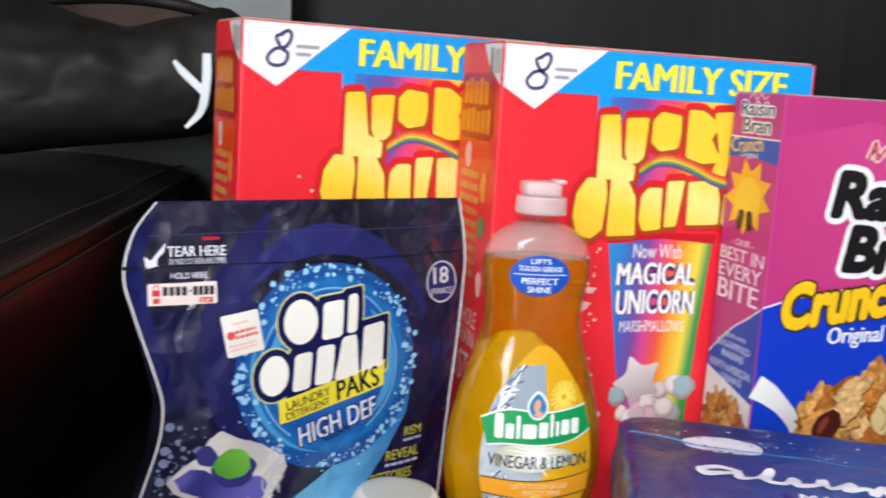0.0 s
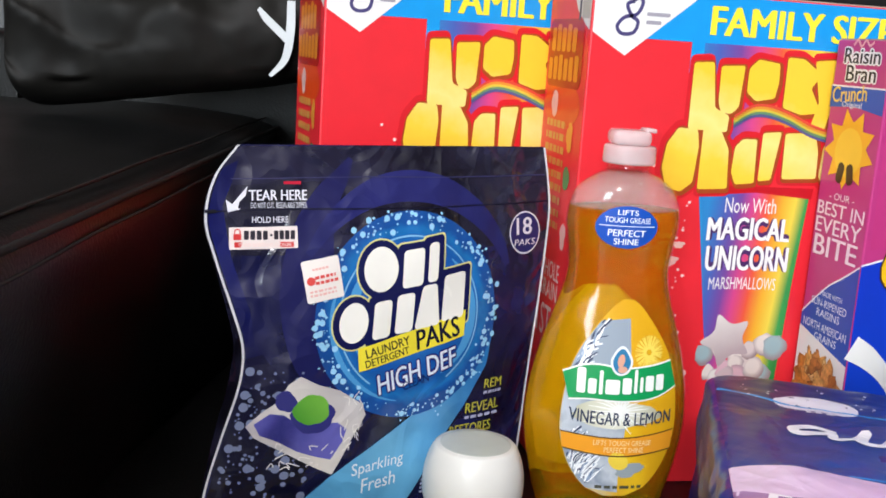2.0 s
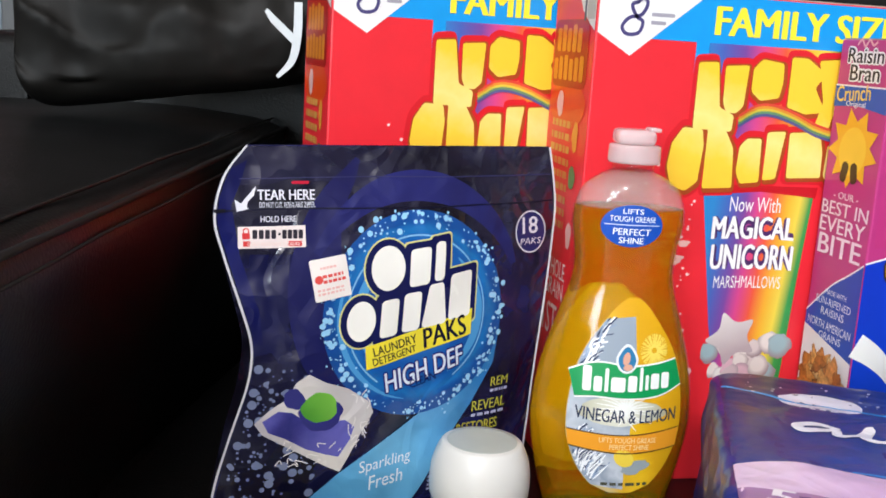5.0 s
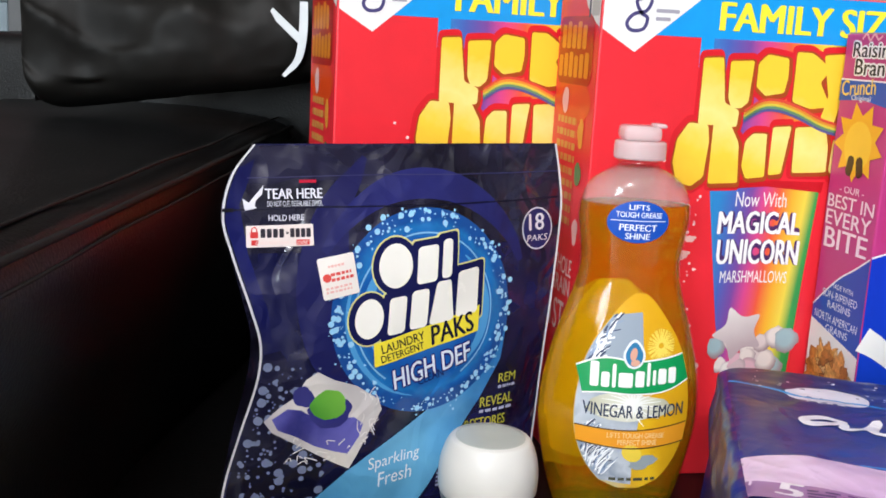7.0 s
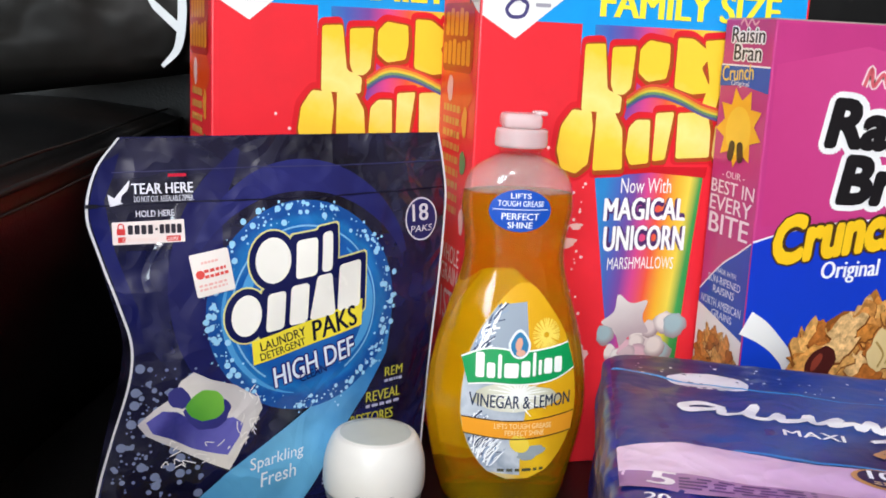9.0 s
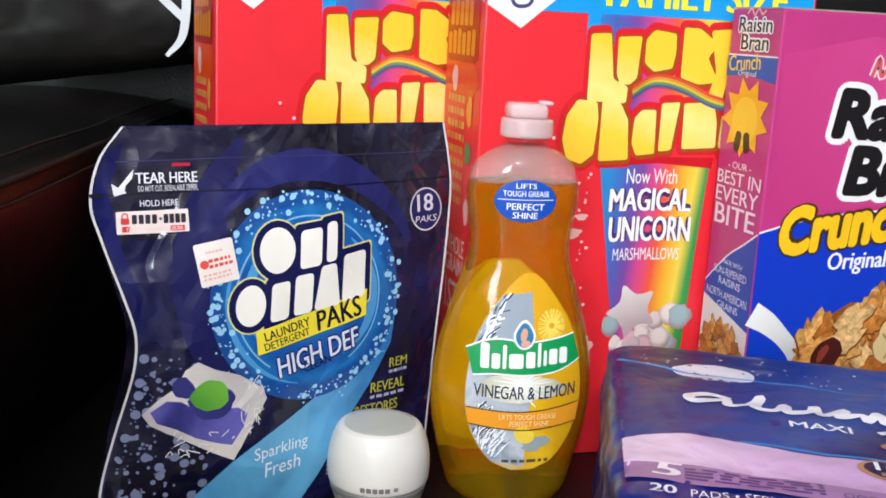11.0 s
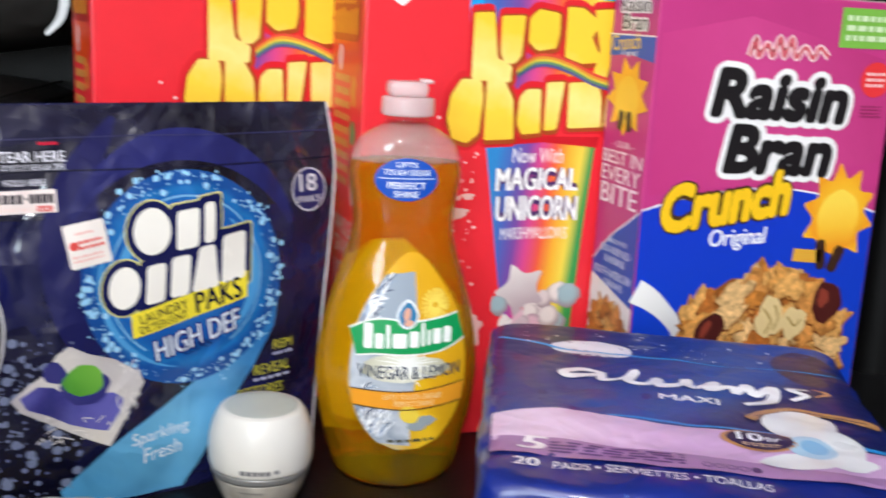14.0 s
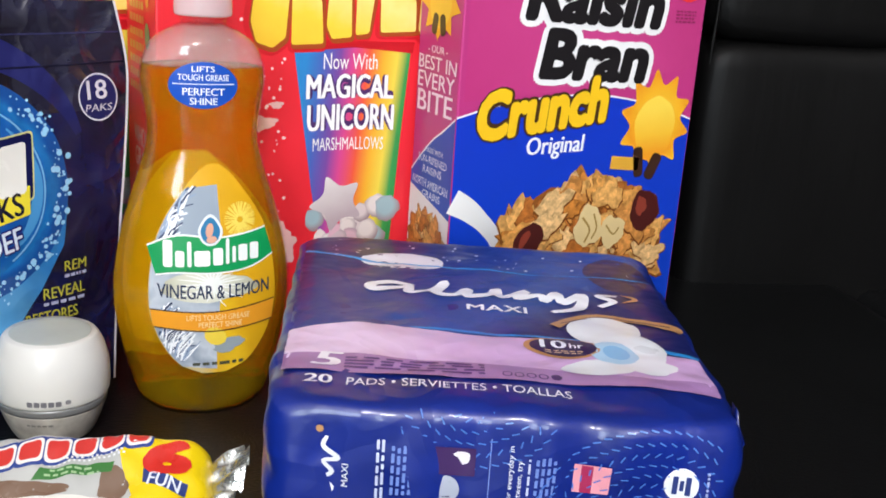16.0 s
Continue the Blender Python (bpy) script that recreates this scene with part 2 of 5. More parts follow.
def printed(name, shapes, where, layer, mat, parent, fine=0.0, label=""):
    """Lays flat shapes on a surface: where(u, v, h) gives the place in metres. One mesh."""
    bm = bmesh.new()
    single = isinstance(shapes, tuple) or (isinstance(shapes[0], tuple) and isinstance(shapes[0][0], (int, float)))
    shapes = [shapes] if single else shapes
    for count, sh in enumerate(shapes):
        lift = count * min(0.012, 0.1 / len(shapes))
        if isinstance(sh, tuple) and len(sh) == 2 and isinstance(sh[1], list):
            group = list(range(len(sh[0])))
            for f in sh[1]:
                low = min(group[k] for k in f)
                old = {group[k] for k in f}
                group = [low if g in old else g for g in group] if len(old) > 1 else group
            rank = {g: n for n, g in enumerate(sorted(set(group)))}
            rise = min(0.0022, 0.08 / len(rank))
            vs = [bm.verts.new((x, y, lift + rise * rank[g])) for (x, y), g in zip(sh[0], group)]
            for f in sh[1]:
                try:
                    bm.faces.new([vs[k] for k in f])
                except ValueError:
                    pass
        else:
            bm.faces.new([bm.verts.new((x, y, lift)) for x, y in sh])
    bm.normal_update()
    bmesh.ops.triangulate(bm, faces=bm.faces[:])
    if fine:
        for _ in range(6):
            long = [e for e in bm.edges if e.calc_length() > fine]
            if not long:
                break
            bmesh.ops.subdivide_edges(bm, edges=long, cuts=1, use_grid_fill=False)
            bmesh.ops.triangulate(bm, faces=[f for f in bm.faces if len(f.verts) > 3])
    bm.normal_update()
    for f in bm.faces:
        if f.normal.z < 0:
            f.normal_flip()
    for v in bm.verts:
        v.co = where(v.co.x / 1000, v.co.y / 1000, 0.00012 * layer + v.co.z / 1000)
    me = bpy.data.meshes.new(name)
    bm.to_mesh(me)
    bm.free()
    me.materials.append(mat)
    if fine:
        me.polygons.foreach_set("use_smooth", [True] * len(me.polygons))
    ob = new(name, me)
    ob.parent = parent
    if label:
        tagged(ob, label)
    if (len(shapes) > 12 and name != "lettering") or name in ("flake_picture", "small_writing", "splash_line", "packet_crease"):
        tagged(ob, kind="stuff")
    return ob


def each(name, shapes, where, layer, mat, parent, fine=0.0, label=""):
    """Like printed, with every shape a part of its own."""
    for k, sh in enumerate(shapes):
        printed(name, [sh], where, layer + 0.08 * k, mat, parent, fine, label)


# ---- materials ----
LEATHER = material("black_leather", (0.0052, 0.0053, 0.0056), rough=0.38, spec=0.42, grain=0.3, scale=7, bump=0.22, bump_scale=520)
# Same leather, darkened for the back cushions: their shade is put into the colour.
LEATHER_BACK = material("shaded_black_leather", (0.0024, 0.0022, 0.0022), rough=0.5, spec=0.2, grain=0.35, scale=8, bump=0.35, bump_scale=60, stretch=(1, 1, 0.12))
THREAD = material("black_thread", (0.008, 0.008, 0.008), rough=0.7)
WALL = material("brown_wall", (0.10, 0.062, 0.05), rough=0.8, grain=0.25, scale=5)
PAINT = material("bounce_wall_white", (0.58, 0.57, 0.55), rough=0.8, grain=0.08, scale=5)
CEIL = material("white_ceiling", (0.7, 0.68, 0.64), rough=0.9, grain=0.06, scale=8)
FLOORING = material("dark_floor", (0.055, 0.042, 0.032), rough=0.5, grain=0.4, scale=12)
RED = material("red_card", lin("EE2C38"), rough=0.36, coat=0.12, grain=0.07, scale=25)
PINK = material("magenta_card", lin("C23A80"), rough=0.36, coat=0.12, grain=0.07, scale=25)
CARD = material("grey_card", (0.42, 0.37, 0.31), rough=0.8, grain=0.2, scale=50)
# The lighter mottling of navy and dark film is painted in to imitate reflections.
NAVY_FILM = material("navy_film", lin("0E102C"), rough=0.24, coat=0.8, grain=0.55, scale=22, bump=0.5, bump_scale=28, mottled=lin("1D1F50"))
DARK_FILM = material("dark_film", lin("14131F"), rough=0.22, coat=0.9, grain=0.5, scale=24, bump=0.6, bump_scale=34, mottled=lin("2B2A44"), stretch=(0.5, 1, 1.6))
BLUE_FILM = material("blue_film", lin("0C2684"), rough=0.36, coat=0.4, grain=0.3, scale=30, bump=0.35, bump_scale=40)
for film_mat, depth in ((NAVY_FILM, 0.008), (DARK_FILM, 0.011), (BLUE_FILM, 0.004)):
    crinkle(film_mat, depth, 30)
SEAL = material("pale_seal_edge", (0.70, 0.69, 0.72), rough=0.3, coat=0.3)
WHITE_PLASTIC = material("white_plastic", (0.78, 0.76, 0.72), rough=0.28, coat=0.2, grain=0.05, scale=40)
FROSTED = material("frosted_base", (0.68, 0.65, 0.59), rough=0.3, grain=0.35, scale=70, mottled=(0.40, 0.37, 0.33), coat=0.2)
DISH = material("pale_green_dish", (0.56, 0.58, 0.53), rough=0.3, grain=0.06, scale=50, coat=0.2)
GREY_BAND = material("grey_band", (0.30, 0.30, 0.30), rough=0.35, metal=0.3)


def clear_liquid():
    """Tinted see-through soap that scatters some of the light."""
    m = bpy.data.materials.new("amber_liquid")
    m.use_nodes = True
    nt = m.node_tree
    nt.nodes.remove(nt.nodes["Principled BSDF"])
    see, bend, dif, thru, a, b, c = (nt.nodes.new("ShaderNode" + k) for k in ("BsdfTransparent", "BsdfRefraction", "BsdfDiffuse", "BsdfTranslucent", "MixShader", "MixShader", "MixShader"))
    see.inputs["Color"].default_value = (1.0, 0.89, 0.34, 1)
    bend.inputs["Color"].default_value = (1.0, 0.86, 0.30, 1)
    bend.inputs["Roughness"].default_value = 0.02
    bend.inputs["IOR"].default_value = 1.32
    dif.inputs["Color"].default_value = (1.0, 0.63, 0.016, 1)
    thru.inputs["Color"].default_value = (1.0, 0.80, 0.06, 1)
    tc, n, r = (nt.nodes.new(k) for k in ("ShaderNodeTexCoord", "ShaderNodeTexNoise", "ShaderNodeMapRange"))
    n.inputs["Scale"].default_value = 20
    n.inputs["Distortion"].default_value = 1.0
    r.inputs["From Min"].default_value, r.inputs["From Max"].default_value = 0.3, 0.7
    r.inputs["To Min"].default_value, r.inputs["To Max"].default_value = 0.11, 0.25
    nt.links.new(tc.outputs["Object"], n.inputs["Vector"])
    nt.links.new(n.outputs["Fac"], r.inputs["Value"])
    a.inputs[0].default_value = 0.5
    nt.links.new(see.outputs[0], a.inputs[1])
    nt.links.new(bend.outputs[0], a.inputs[2])
    b.inputs[0].default_value = 0.4
    nt.links.new(dif.outputs[0], b.inputs[1])
    nt.links.new(thru.outputs[0], b.inputs[2])
    nt.links.new(r.outputs["Result"], c.inputs[0])
    nt.links.new(a.outputs[0], c.inputs[1])
    nt.links.new(b.outputs[0], c.inputs[2])
    nt.links.new(c.outputs[0], nt.nodes["Material Output"].inputs[0])
    return m


AMBER = clear_liquid()


def milky_plastic(name, colour, cloud):
    """Thin plastic that lets part of what is behind it show."""
    m = material(name, colour, rough=0.25, coat=0.3, grain=0.06, scale=60)
    nt = m.node_tree
    tr, mix = nt.nodes.new("ShaderNodeBsdfTransparent"), nt.nodes.new("ShaderNodeMixShader")
    mix.inputs[0].default_value = cloud
    nt.links.new(tr.outputs[0], mix.inputs[1])
    nt.links.new(nt.nodes["Principled BSDF"].outputs[0], mix.inputs[2])
    nt.links.new(mix.outputs[0], nt.nodes["Material Output"].inputs[0])
    return m


CAP = milky_plastic("milky_cap", (0.82, 0.81, 0.81), 0.46)
# Whitish tint that imitates reflections on the clear bottle top.
HAZE = milky_plastic("reflection_haze", (0.86, 0.80, 0.78), 0.20)
BLACK_CLOTH = material("black_coated_fabric", (0.0085, 0.0078, 0.0068), rough=0.52, spec=0.22, grain=0.3, scale=14, bump=0.12, bump_scale=35)
FOIL = material("silver_foil", (0.75, 0.74, 0.70), rough=0.22, metal=0.9, bump=0.6, bump_scale=160, grain=0.15, scale=80)
YELLOW_FILM = material("yellow_film", lin("F5D210"), rough=0.26, coat=0.3, grain=0.08, scale=30, bump=0.3, bump_scale=60)


def clear_plastic():
    m = bpy.data.materials.new("clear_plastic")
    m.use_nodes = True
    nt = m.node_tree
    nt.nodes.remove(nt.nodes["Principled BSDF"])
    tr, gl, mix, fr, up, add = (nt.nodes.new(k) for k in ("ShaderNodeBsdfTransparent", "ShaderNodeBsdfGlossy", "ShaderNodeMixShader", "ShaderNodeLayerWeight", "ShaderNodeMath", "ShaderNodeMath"))
    tr.inputs[0].default_value = (0.97, 0.97, 0.96, 1)
    gl.inputs["Roughness"].default_value = 0.06
    up.operation, add.operation = "POWER", "MULTIPLY_ADD"
    up.inputs[1].default_value = 4.0
    add.inputs[1].default_value, add.inputs[2].default_value = 0.35, 0.05
    nt.links.new(fr.outputs["Facing"], up.inputs[0])
    nt.links.new(up.outputs[0], add.inputs[0])
    nt.links.new(add.outputs[0], mix.inputs[0])
    nt.links.new(tr.outputs[0], mix.inputs[1])
    nt.links.new(gl.outputs[0], mix.inputs[2])
    nt.links.new(mix.outputs[0], nt.nodes["Material Output"].inputs[0])
    return m


CLEAR = clear_plastic()

# ---- room: plain walls that close the place ----
tagged(part("floor", slab(-2.2, 2.4, -2.6, 1.6, -0.1, 0), FLOORING), "dark floor of a dim living room", "floor", kind="structure")
tagged(part("ceiling", slab(-2.2, 2.4, -2.6, 1.6, 2.45, 2.55), CEIL), "plain white ceiling", "ceiling", kind="structure")
# West and south walls are unseen; their off-white colour is chosen to bounce light.
for n, (x0, x1, y0, y1) in {"wall_north": (-2.3, 2.5, 1.5, 1.6), "wall_west": (-2.3, -2.2, -2.6, 1.5), "wall_east": (2.4, 2.5, -2.6, 1.5)}.items():
    tagged(part(n, slab(x0, x1, y0, y1, 0, 2.45), WALL if n in ("wall_north", "wall_east") else PAINT), "plain brown wall of the dim room" if n in ("wall_north", "wall_east") else "unseen plain wall, off-white to bounce light", "wall", kind="structure")

def joined(*boxes):
    """Several plain blocks in one mesh."""
    bm = bmesh.new()
    for x0, x1, y0, y1, z0, z1 in boxes:
        vs = [bm.verts.new((x, y, z)) for x in (x0, x1) for y in (y0, y1) for z in (z0, z1)]
        for f in ((0, 1, 3, 2), (4, 6, 7, 5), (0, 4, 5, 1), (2, 3, 7, 6), (0, 2, 6, 4), (1, 5, 7, 3)):
            bm.faces.new([vs[k] for k in f])
    return bm


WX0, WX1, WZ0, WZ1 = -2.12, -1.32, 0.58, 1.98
tagged(part("wall_south", joined((-2.3, WX0, -2.7, -2.6, 0, 2.45), (WX1, 2.5, -2.7, -2.6, 0, 2.45), (WX0, WX1, -2.7, -2.6, 0, WZ0), (WX0, WX1, -2.7, -2.6, WZ1, 2.45)), PAINT), "unseen wall with a window opening, off-white to bounce light", "wall", kind="structure")
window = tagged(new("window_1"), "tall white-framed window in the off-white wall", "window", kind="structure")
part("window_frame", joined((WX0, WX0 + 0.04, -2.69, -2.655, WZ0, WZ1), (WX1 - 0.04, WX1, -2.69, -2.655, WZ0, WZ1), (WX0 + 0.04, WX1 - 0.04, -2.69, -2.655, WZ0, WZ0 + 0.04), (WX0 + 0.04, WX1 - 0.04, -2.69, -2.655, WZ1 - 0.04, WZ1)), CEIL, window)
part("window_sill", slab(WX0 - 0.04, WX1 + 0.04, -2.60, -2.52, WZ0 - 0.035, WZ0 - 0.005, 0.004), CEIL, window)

# ---- the sofa ----
TURN = -19.0
sofa = thing("sofa", pose(0, 0, 0, 0, 0, TURN), "black leather sofa with stitched seams and wide padded arm", "sofa")


def cushion(x0, x1, y0, y1, z0, z1, p=10.0, n=26, puff=0.0, wrinkle=0.0, seed=0.0):
    """A padded block with rounded edges, puffed and wrinkled a little."""
    bm = bmesh.new()
    bmesh.ops.create_cube(bm, size=2)
    bmesh.ops.subdivide_edges(bm, edges=bm.edges[:], cuts=n, use_grid_fill=True)
    c, h = Vector(((x0 + x1) / 2, (y0 + y1) / 2, (z0 + z1) / 2)), Vector(((x1 - x0) / 2, (y1 - y0) / 2, (z1 - z0) / 2))
    low = min(h)
    for v in bm.verts:
        q = Vector([math.copysign(abs(a) ** 0.8, a) for a in v.co])
        e = [p * h[k] / low if h[k] > low else p for k in range(3)]
        g = sum(abs(q[k]) ** min(e[k], 60) for k in range(3))
        s = max(abs(a) for a in q) / max(1e-6, g ** (1 / p)) if g > 1 else 1.0
        q = q * max(0.5, s)
        d = noise.noise(Vector((q.x * h.x * 9 + seed, q.y * h.y * 9, q.z * h.z * 9)))
        d2 = noise.noise(Vector((q.x * h.x * 40 + seed, q.y * h.y * 40, q.z * h.z * 14)))
        out = Vector((q.x * h.x, q.y * h.y, q.z * h.z))
        v.co = c + out + q.normalized() * (puff * (1 - q.x**2 * 0.6) * (1 - q.z**2 * 0.6) + wrinkle * (d + 0.35 * d2))
    return bm


def seam(name, pts, r=0.0016, mat=THREAD):
    """A piped seam along points."""
    cu = bpy.data.curves.new(name, "CURVE")
    cu.dimensions, cu.bevel_depth, cu.bevel_resolution = "3D", r, 2
    sp = cu.splines.new("POLY")
    sp.points.add(len(pts) - 1)
    for k, q in enumerate(pts):
        sp.points[k].co = (*q, 1)
    tmp = bpy.data.objects.new(name, cu)
    me = bpy.data.meshes.new_from_object(tmp)
    bpy.data.objects.remove(tmp)
    me.materials.clear()
    me.materials.append(mat)
    ob = new(name, me)
    ob.parent = sofa
    return ob


part("base", slab(-0.54, 1.62, -0.70, 0.42, 0.0, 0.30, 0.02), LEATHER, sofa)
part("seat_cushion", slab(-0.265, 0.52, -0.72, 0.22, 0.302, SEAT, 0.018, 4), LEATHER, sofa, smooth=True)
part("seat_cushion", slab(0.525, 1.60, -0.72, 0.22, 0.302, SEAT - 0.002, 0.018, 4), LEATHER, sofa, smooth=True)
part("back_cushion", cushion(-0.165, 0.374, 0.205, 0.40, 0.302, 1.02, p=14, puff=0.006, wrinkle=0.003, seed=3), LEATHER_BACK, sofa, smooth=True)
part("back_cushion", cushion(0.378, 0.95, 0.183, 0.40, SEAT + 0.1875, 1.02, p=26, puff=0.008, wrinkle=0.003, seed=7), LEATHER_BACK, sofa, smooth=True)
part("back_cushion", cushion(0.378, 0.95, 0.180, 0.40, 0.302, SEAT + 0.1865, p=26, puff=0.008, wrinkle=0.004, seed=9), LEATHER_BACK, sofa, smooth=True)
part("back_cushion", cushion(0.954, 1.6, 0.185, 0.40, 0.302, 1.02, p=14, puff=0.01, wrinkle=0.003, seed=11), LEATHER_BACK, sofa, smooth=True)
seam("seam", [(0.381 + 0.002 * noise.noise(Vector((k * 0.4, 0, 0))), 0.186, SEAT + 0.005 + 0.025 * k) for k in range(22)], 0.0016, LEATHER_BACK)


def arm_section(u, v):
    """The arm: a flat inner face, a stitched edge and a gently rounded top."""
    prof = [(-0.250, 0.30), (-0.226, SEAT + 0.06), (-0.206, SEAT + 0.12), (-0.1985, SEAT + 0.160), (-0.2015, SEAT + 0.172), (-0.206, SEAT + 0.178), (-0.225, SEAT + 0.183), (-0.28, SEAT + 0.188), (-0.36, SEAT + 0.188), (-0.46, SEAT + 0.186), (-0.52, SEAT + 0.176), (-0.545, SEAT + 0.13), (-0.55, 0.30)]
    k = min(u * (len(prof) - 1), len(prof) - 1.0001)
    i = int(k)
    x, z = (prof[i][j] + (k - i) * (prof[i + 1][j] - prof[i][j]) for j in (0, 1))
    y = -0.71 + v * 1.10
    d = noise.noise(Vector((x * 8, y * 7, z * 8))) * 0.003 + noise.noise(Vector((x * 30, y * 22, z * 30))) * 0.0008
    return Vector((x + d * 0.6 - SPLAY * (y + 0.26), y, z + d))


SPLAY = 0.105
part("arm", sheet(arm_section, 44, 90), LEATHER, sofa, smooth=True)
part("back_frame", slab(-0.55, 1.6, 0.30, 0.415, 0.302, SEAT + 0.10, 0.01), LEATHER, sofa)
part("back_frame", cushion(-0.58, -0.168, 0.295, 0.425, SEAT + 0.10, SEAT + 0.243, p=10, puff=0.004, wrinkle=0.003, seed=5), LEATHER, sofa, smooth=True)
part("arm_front", slab(-0.498, -0.158, -0.716, -0.70, 0.30, SEAT + 0.165, 0.006), LEATHER, sofa)
ys = [-0.69 + 0.02 * k for k in range(53)]
seam("seam", [(-0.2005 - SPLAY * (y + 0.26), y, SEAT + 0.1755 + 0.0015 * noise.noise(Vector((0, y * 9, 0)))) for y in ys], 0.0018)
seam("seam", [(-0.2125 - SPLAY * (y + 0.26), y, SEAT + 0.1835 + 0.0015 * noise.noise(Vector((4, y * 9, 0)))) for y in ys], 0.0010)
seam("seam", [(-0.1975 - SPLAY * (y + 0.26), y, SEAT + 0.166 + 0.0015 * noise.noise(Vector((8, y * 9, 0)))) for y in ys], 0.0008)

# ---- the two red cereal boxes ----
RAINBOW = [(0.0, "2E86C8"), (0.16, "4A62B4"), (0.30, "7A4A9C"), (0.42, "D8488A"), (0.56, "EE5A3C"), (0.70, "F2B030"), (0.82, "EFD34A"), (0.92, "3E9A4C"), (1.0, "2C8844")]


def red_box(m, w, d, h, art, label):
    """A family size cereal box; art scales what is printed on it."""
    t = thing("cereal_box", m, label, "cereal box", "cereal boxes on the sofa")
    part("carton", slab(0, w, 0, d, 0, h, 0.0011), RED, t)
    part("top_flap", slab(0.0012, w - 0.0012, 0.004, d - 0.0008, h + 0.0001, h + 0.0009), CARD, t, "folded top flap of grey card")
    z0 = h - 0.294 * art

    def front(u, v, k):
        return Vector((u * art, -k - 0.0001, z0 + v * art))

    def side(u, v, k):
        return Vector((-k - 0.0001, d - u * d / 0.075, z0 + v * art))

    top = 293.2
    blue = ink("129CE8")
    printed("blue_band", poly((65, top), (206, top), (206, 267), (150, 267), (69, 267), (69, 248), (61, 250), (61, 267), (33, 267)), front, 1, blue, t)
    printed("white_corner", poly((1, top), (65, top), (21, 257), (1, 269)), front, 2, ink("F4F2F0"), t)
    printed("white_corner", poly((42, top), (74, top), (74, 269.5), (66, 273), (52, 281)), side, 2, ink("E6E2E0"), t)
    mark = ink("4A4378")
    printed("maker_mark", stroke([(24, 287), (20, 285), (23, 279), (27, 276), (25, 270), (18, 269), (15, 273), (19, 278), (26, 280), (29, 286), (27, 289), (23, 287)], 2.0), front, 4, mark, t)
    printed("maker_mark", [rrect(32, 279.5, 46, 281.5, 0.6), rrect(32, 275, 41, 277, 0.6)], front, 4, ink("A9A4B0"), t)
    printed("lettering", words("FAMILY SIZE", 71, 271.5, 188, 288, bold=0.049), front, 4, ink("FBEB3C"), t)
    printed("rainbow_strip", poly((69, 267), (206, 267), (206, 205), (69, 205)), front, 1, ramp_ink("rainbow_strip", RAINBOW, (0.063 * art, 0, 0), (0.160 * art, 0, 0)), t)
    # the name is shown as plain yellow blocks on a dark red ground
    rows = [poly((63, 257), (76, 258), (80, 230), (90, 226), (89, 216), (63, 217)), poly((80, 256), (96, 257), (95, 231), (90, 226.5), (83, 227), (80, 233)), poly((97, 255), (103, 261), (118, 259), (119, 247), (117, 237), (104, 234.5), (97, 240)), poly((121, 263), (132, 263), (146, 254), (140, 245), (148, 230), (134, 228), (121, 232)), poly((139, 262), (161, 264), (157, 244), (150, 217), (139, 216), (144, 236))]
    rows2 = [poly((51, 210), (58, 220), (71, 219), (73, 209), (71, 186), (63, 180), (53, 183), (49, 195)), poly((73, 224), (82, 224), (92, 208), (93, 183), (73, 182)), poly((94, 210), (99, 215), (109, 215), (110, 187), (97, 185.5), (93, 193)), poly((111, 219), (124, 220), (123, 207), (120, 189), (111, 188)), poly((125, 219), (146, 220.5), (150, 208), (150, 191), (126, 190)), poly((151, 213), (161, 215), (164, 206), (164, 192), (155, 187), (150, 192))]
    gold = ramp_ink("gold_ink", [(0.0, "F2B82C"), (0.45, "FAD240"), (0.7, "FBE488"), (1.0, "F8CE38")], (0.05 * art, 0, z0 + 0.18 * art), (0.075 * art, 0, z0 + 0.262 * art), mottle=0.25)
    for k, q in enumerate(rows + rows2):
        mx, my = sum(p[0] for p in q) / len(q), sum(p[1] for p in q) / len(q)
        for name, layer, grow, dx, dy, mat in (("name_ground", 2, 3.6, 0, 0, ink("DC1E2A")), ("name_shade", 3, 0.7, 0.7, -0.8, ink("A8481A")), ("name_block", 4, -1.3, 0, 0, gold)):
            out = [(x + dx + grow * (x - mx) / max(6, math.hypot(x - mx, y - my)), y + dy + grow * (y - my) / max(6, math.hypot(x - mx, y - my))) for x, y in q]
            printed(name, [rounded(out, 2.2 + 0.4 * grow)], front, layer + 0.09 * k, mat, t, label="plain golden block where the name stands" if name == "name_block" else "")
    red = ink("C81420")
    arc = [(92, 224), (103, 230.5), (114, 231), (128, 227), (142, 221), (156, 217.5)]
    for k, c in enumerate(("E4503C", "EFA03A", "E8D24A", "6E9C70", "5C5C94")):
        printed("rainbow_arc", stroke([(x, y + 2.4 - 1.5 * k) for x, y in arc], 1.7), front, 6, ink(c), t)
    # the tumbler with its rainbow and the claim on it
    printed("tumbler", poly((75, 183), (147, 183), (143, 130), (139, 60), (96, 60), (88, 100)), front, 2, ramp_ink("tumbler_rainbow", RAINBOW, (0.080 * art, 0, z0 + 0.15 * art), (0.147 * art, 0, z0 + 0.143 * art)), t)
    printed("tumbler_rim", poly((73, 186), (149, 186), (148, 179.5), (112, 182.5), (75, 179.5)), front, 3, red, t)
    printed("lettering", words("Now With", 93, 170, 126, 179, bold=0.004), front, 4, ink("F6F2EE"), t)
    for k, c, b in ((4, "4C2A62", 0.11), (5, "F8F6F4", 0.049)):
        printed("lettering", words("MAGICAL", 83, 153, 137, 167, bold=b, arch=0.6), front, k, ink(c), t)
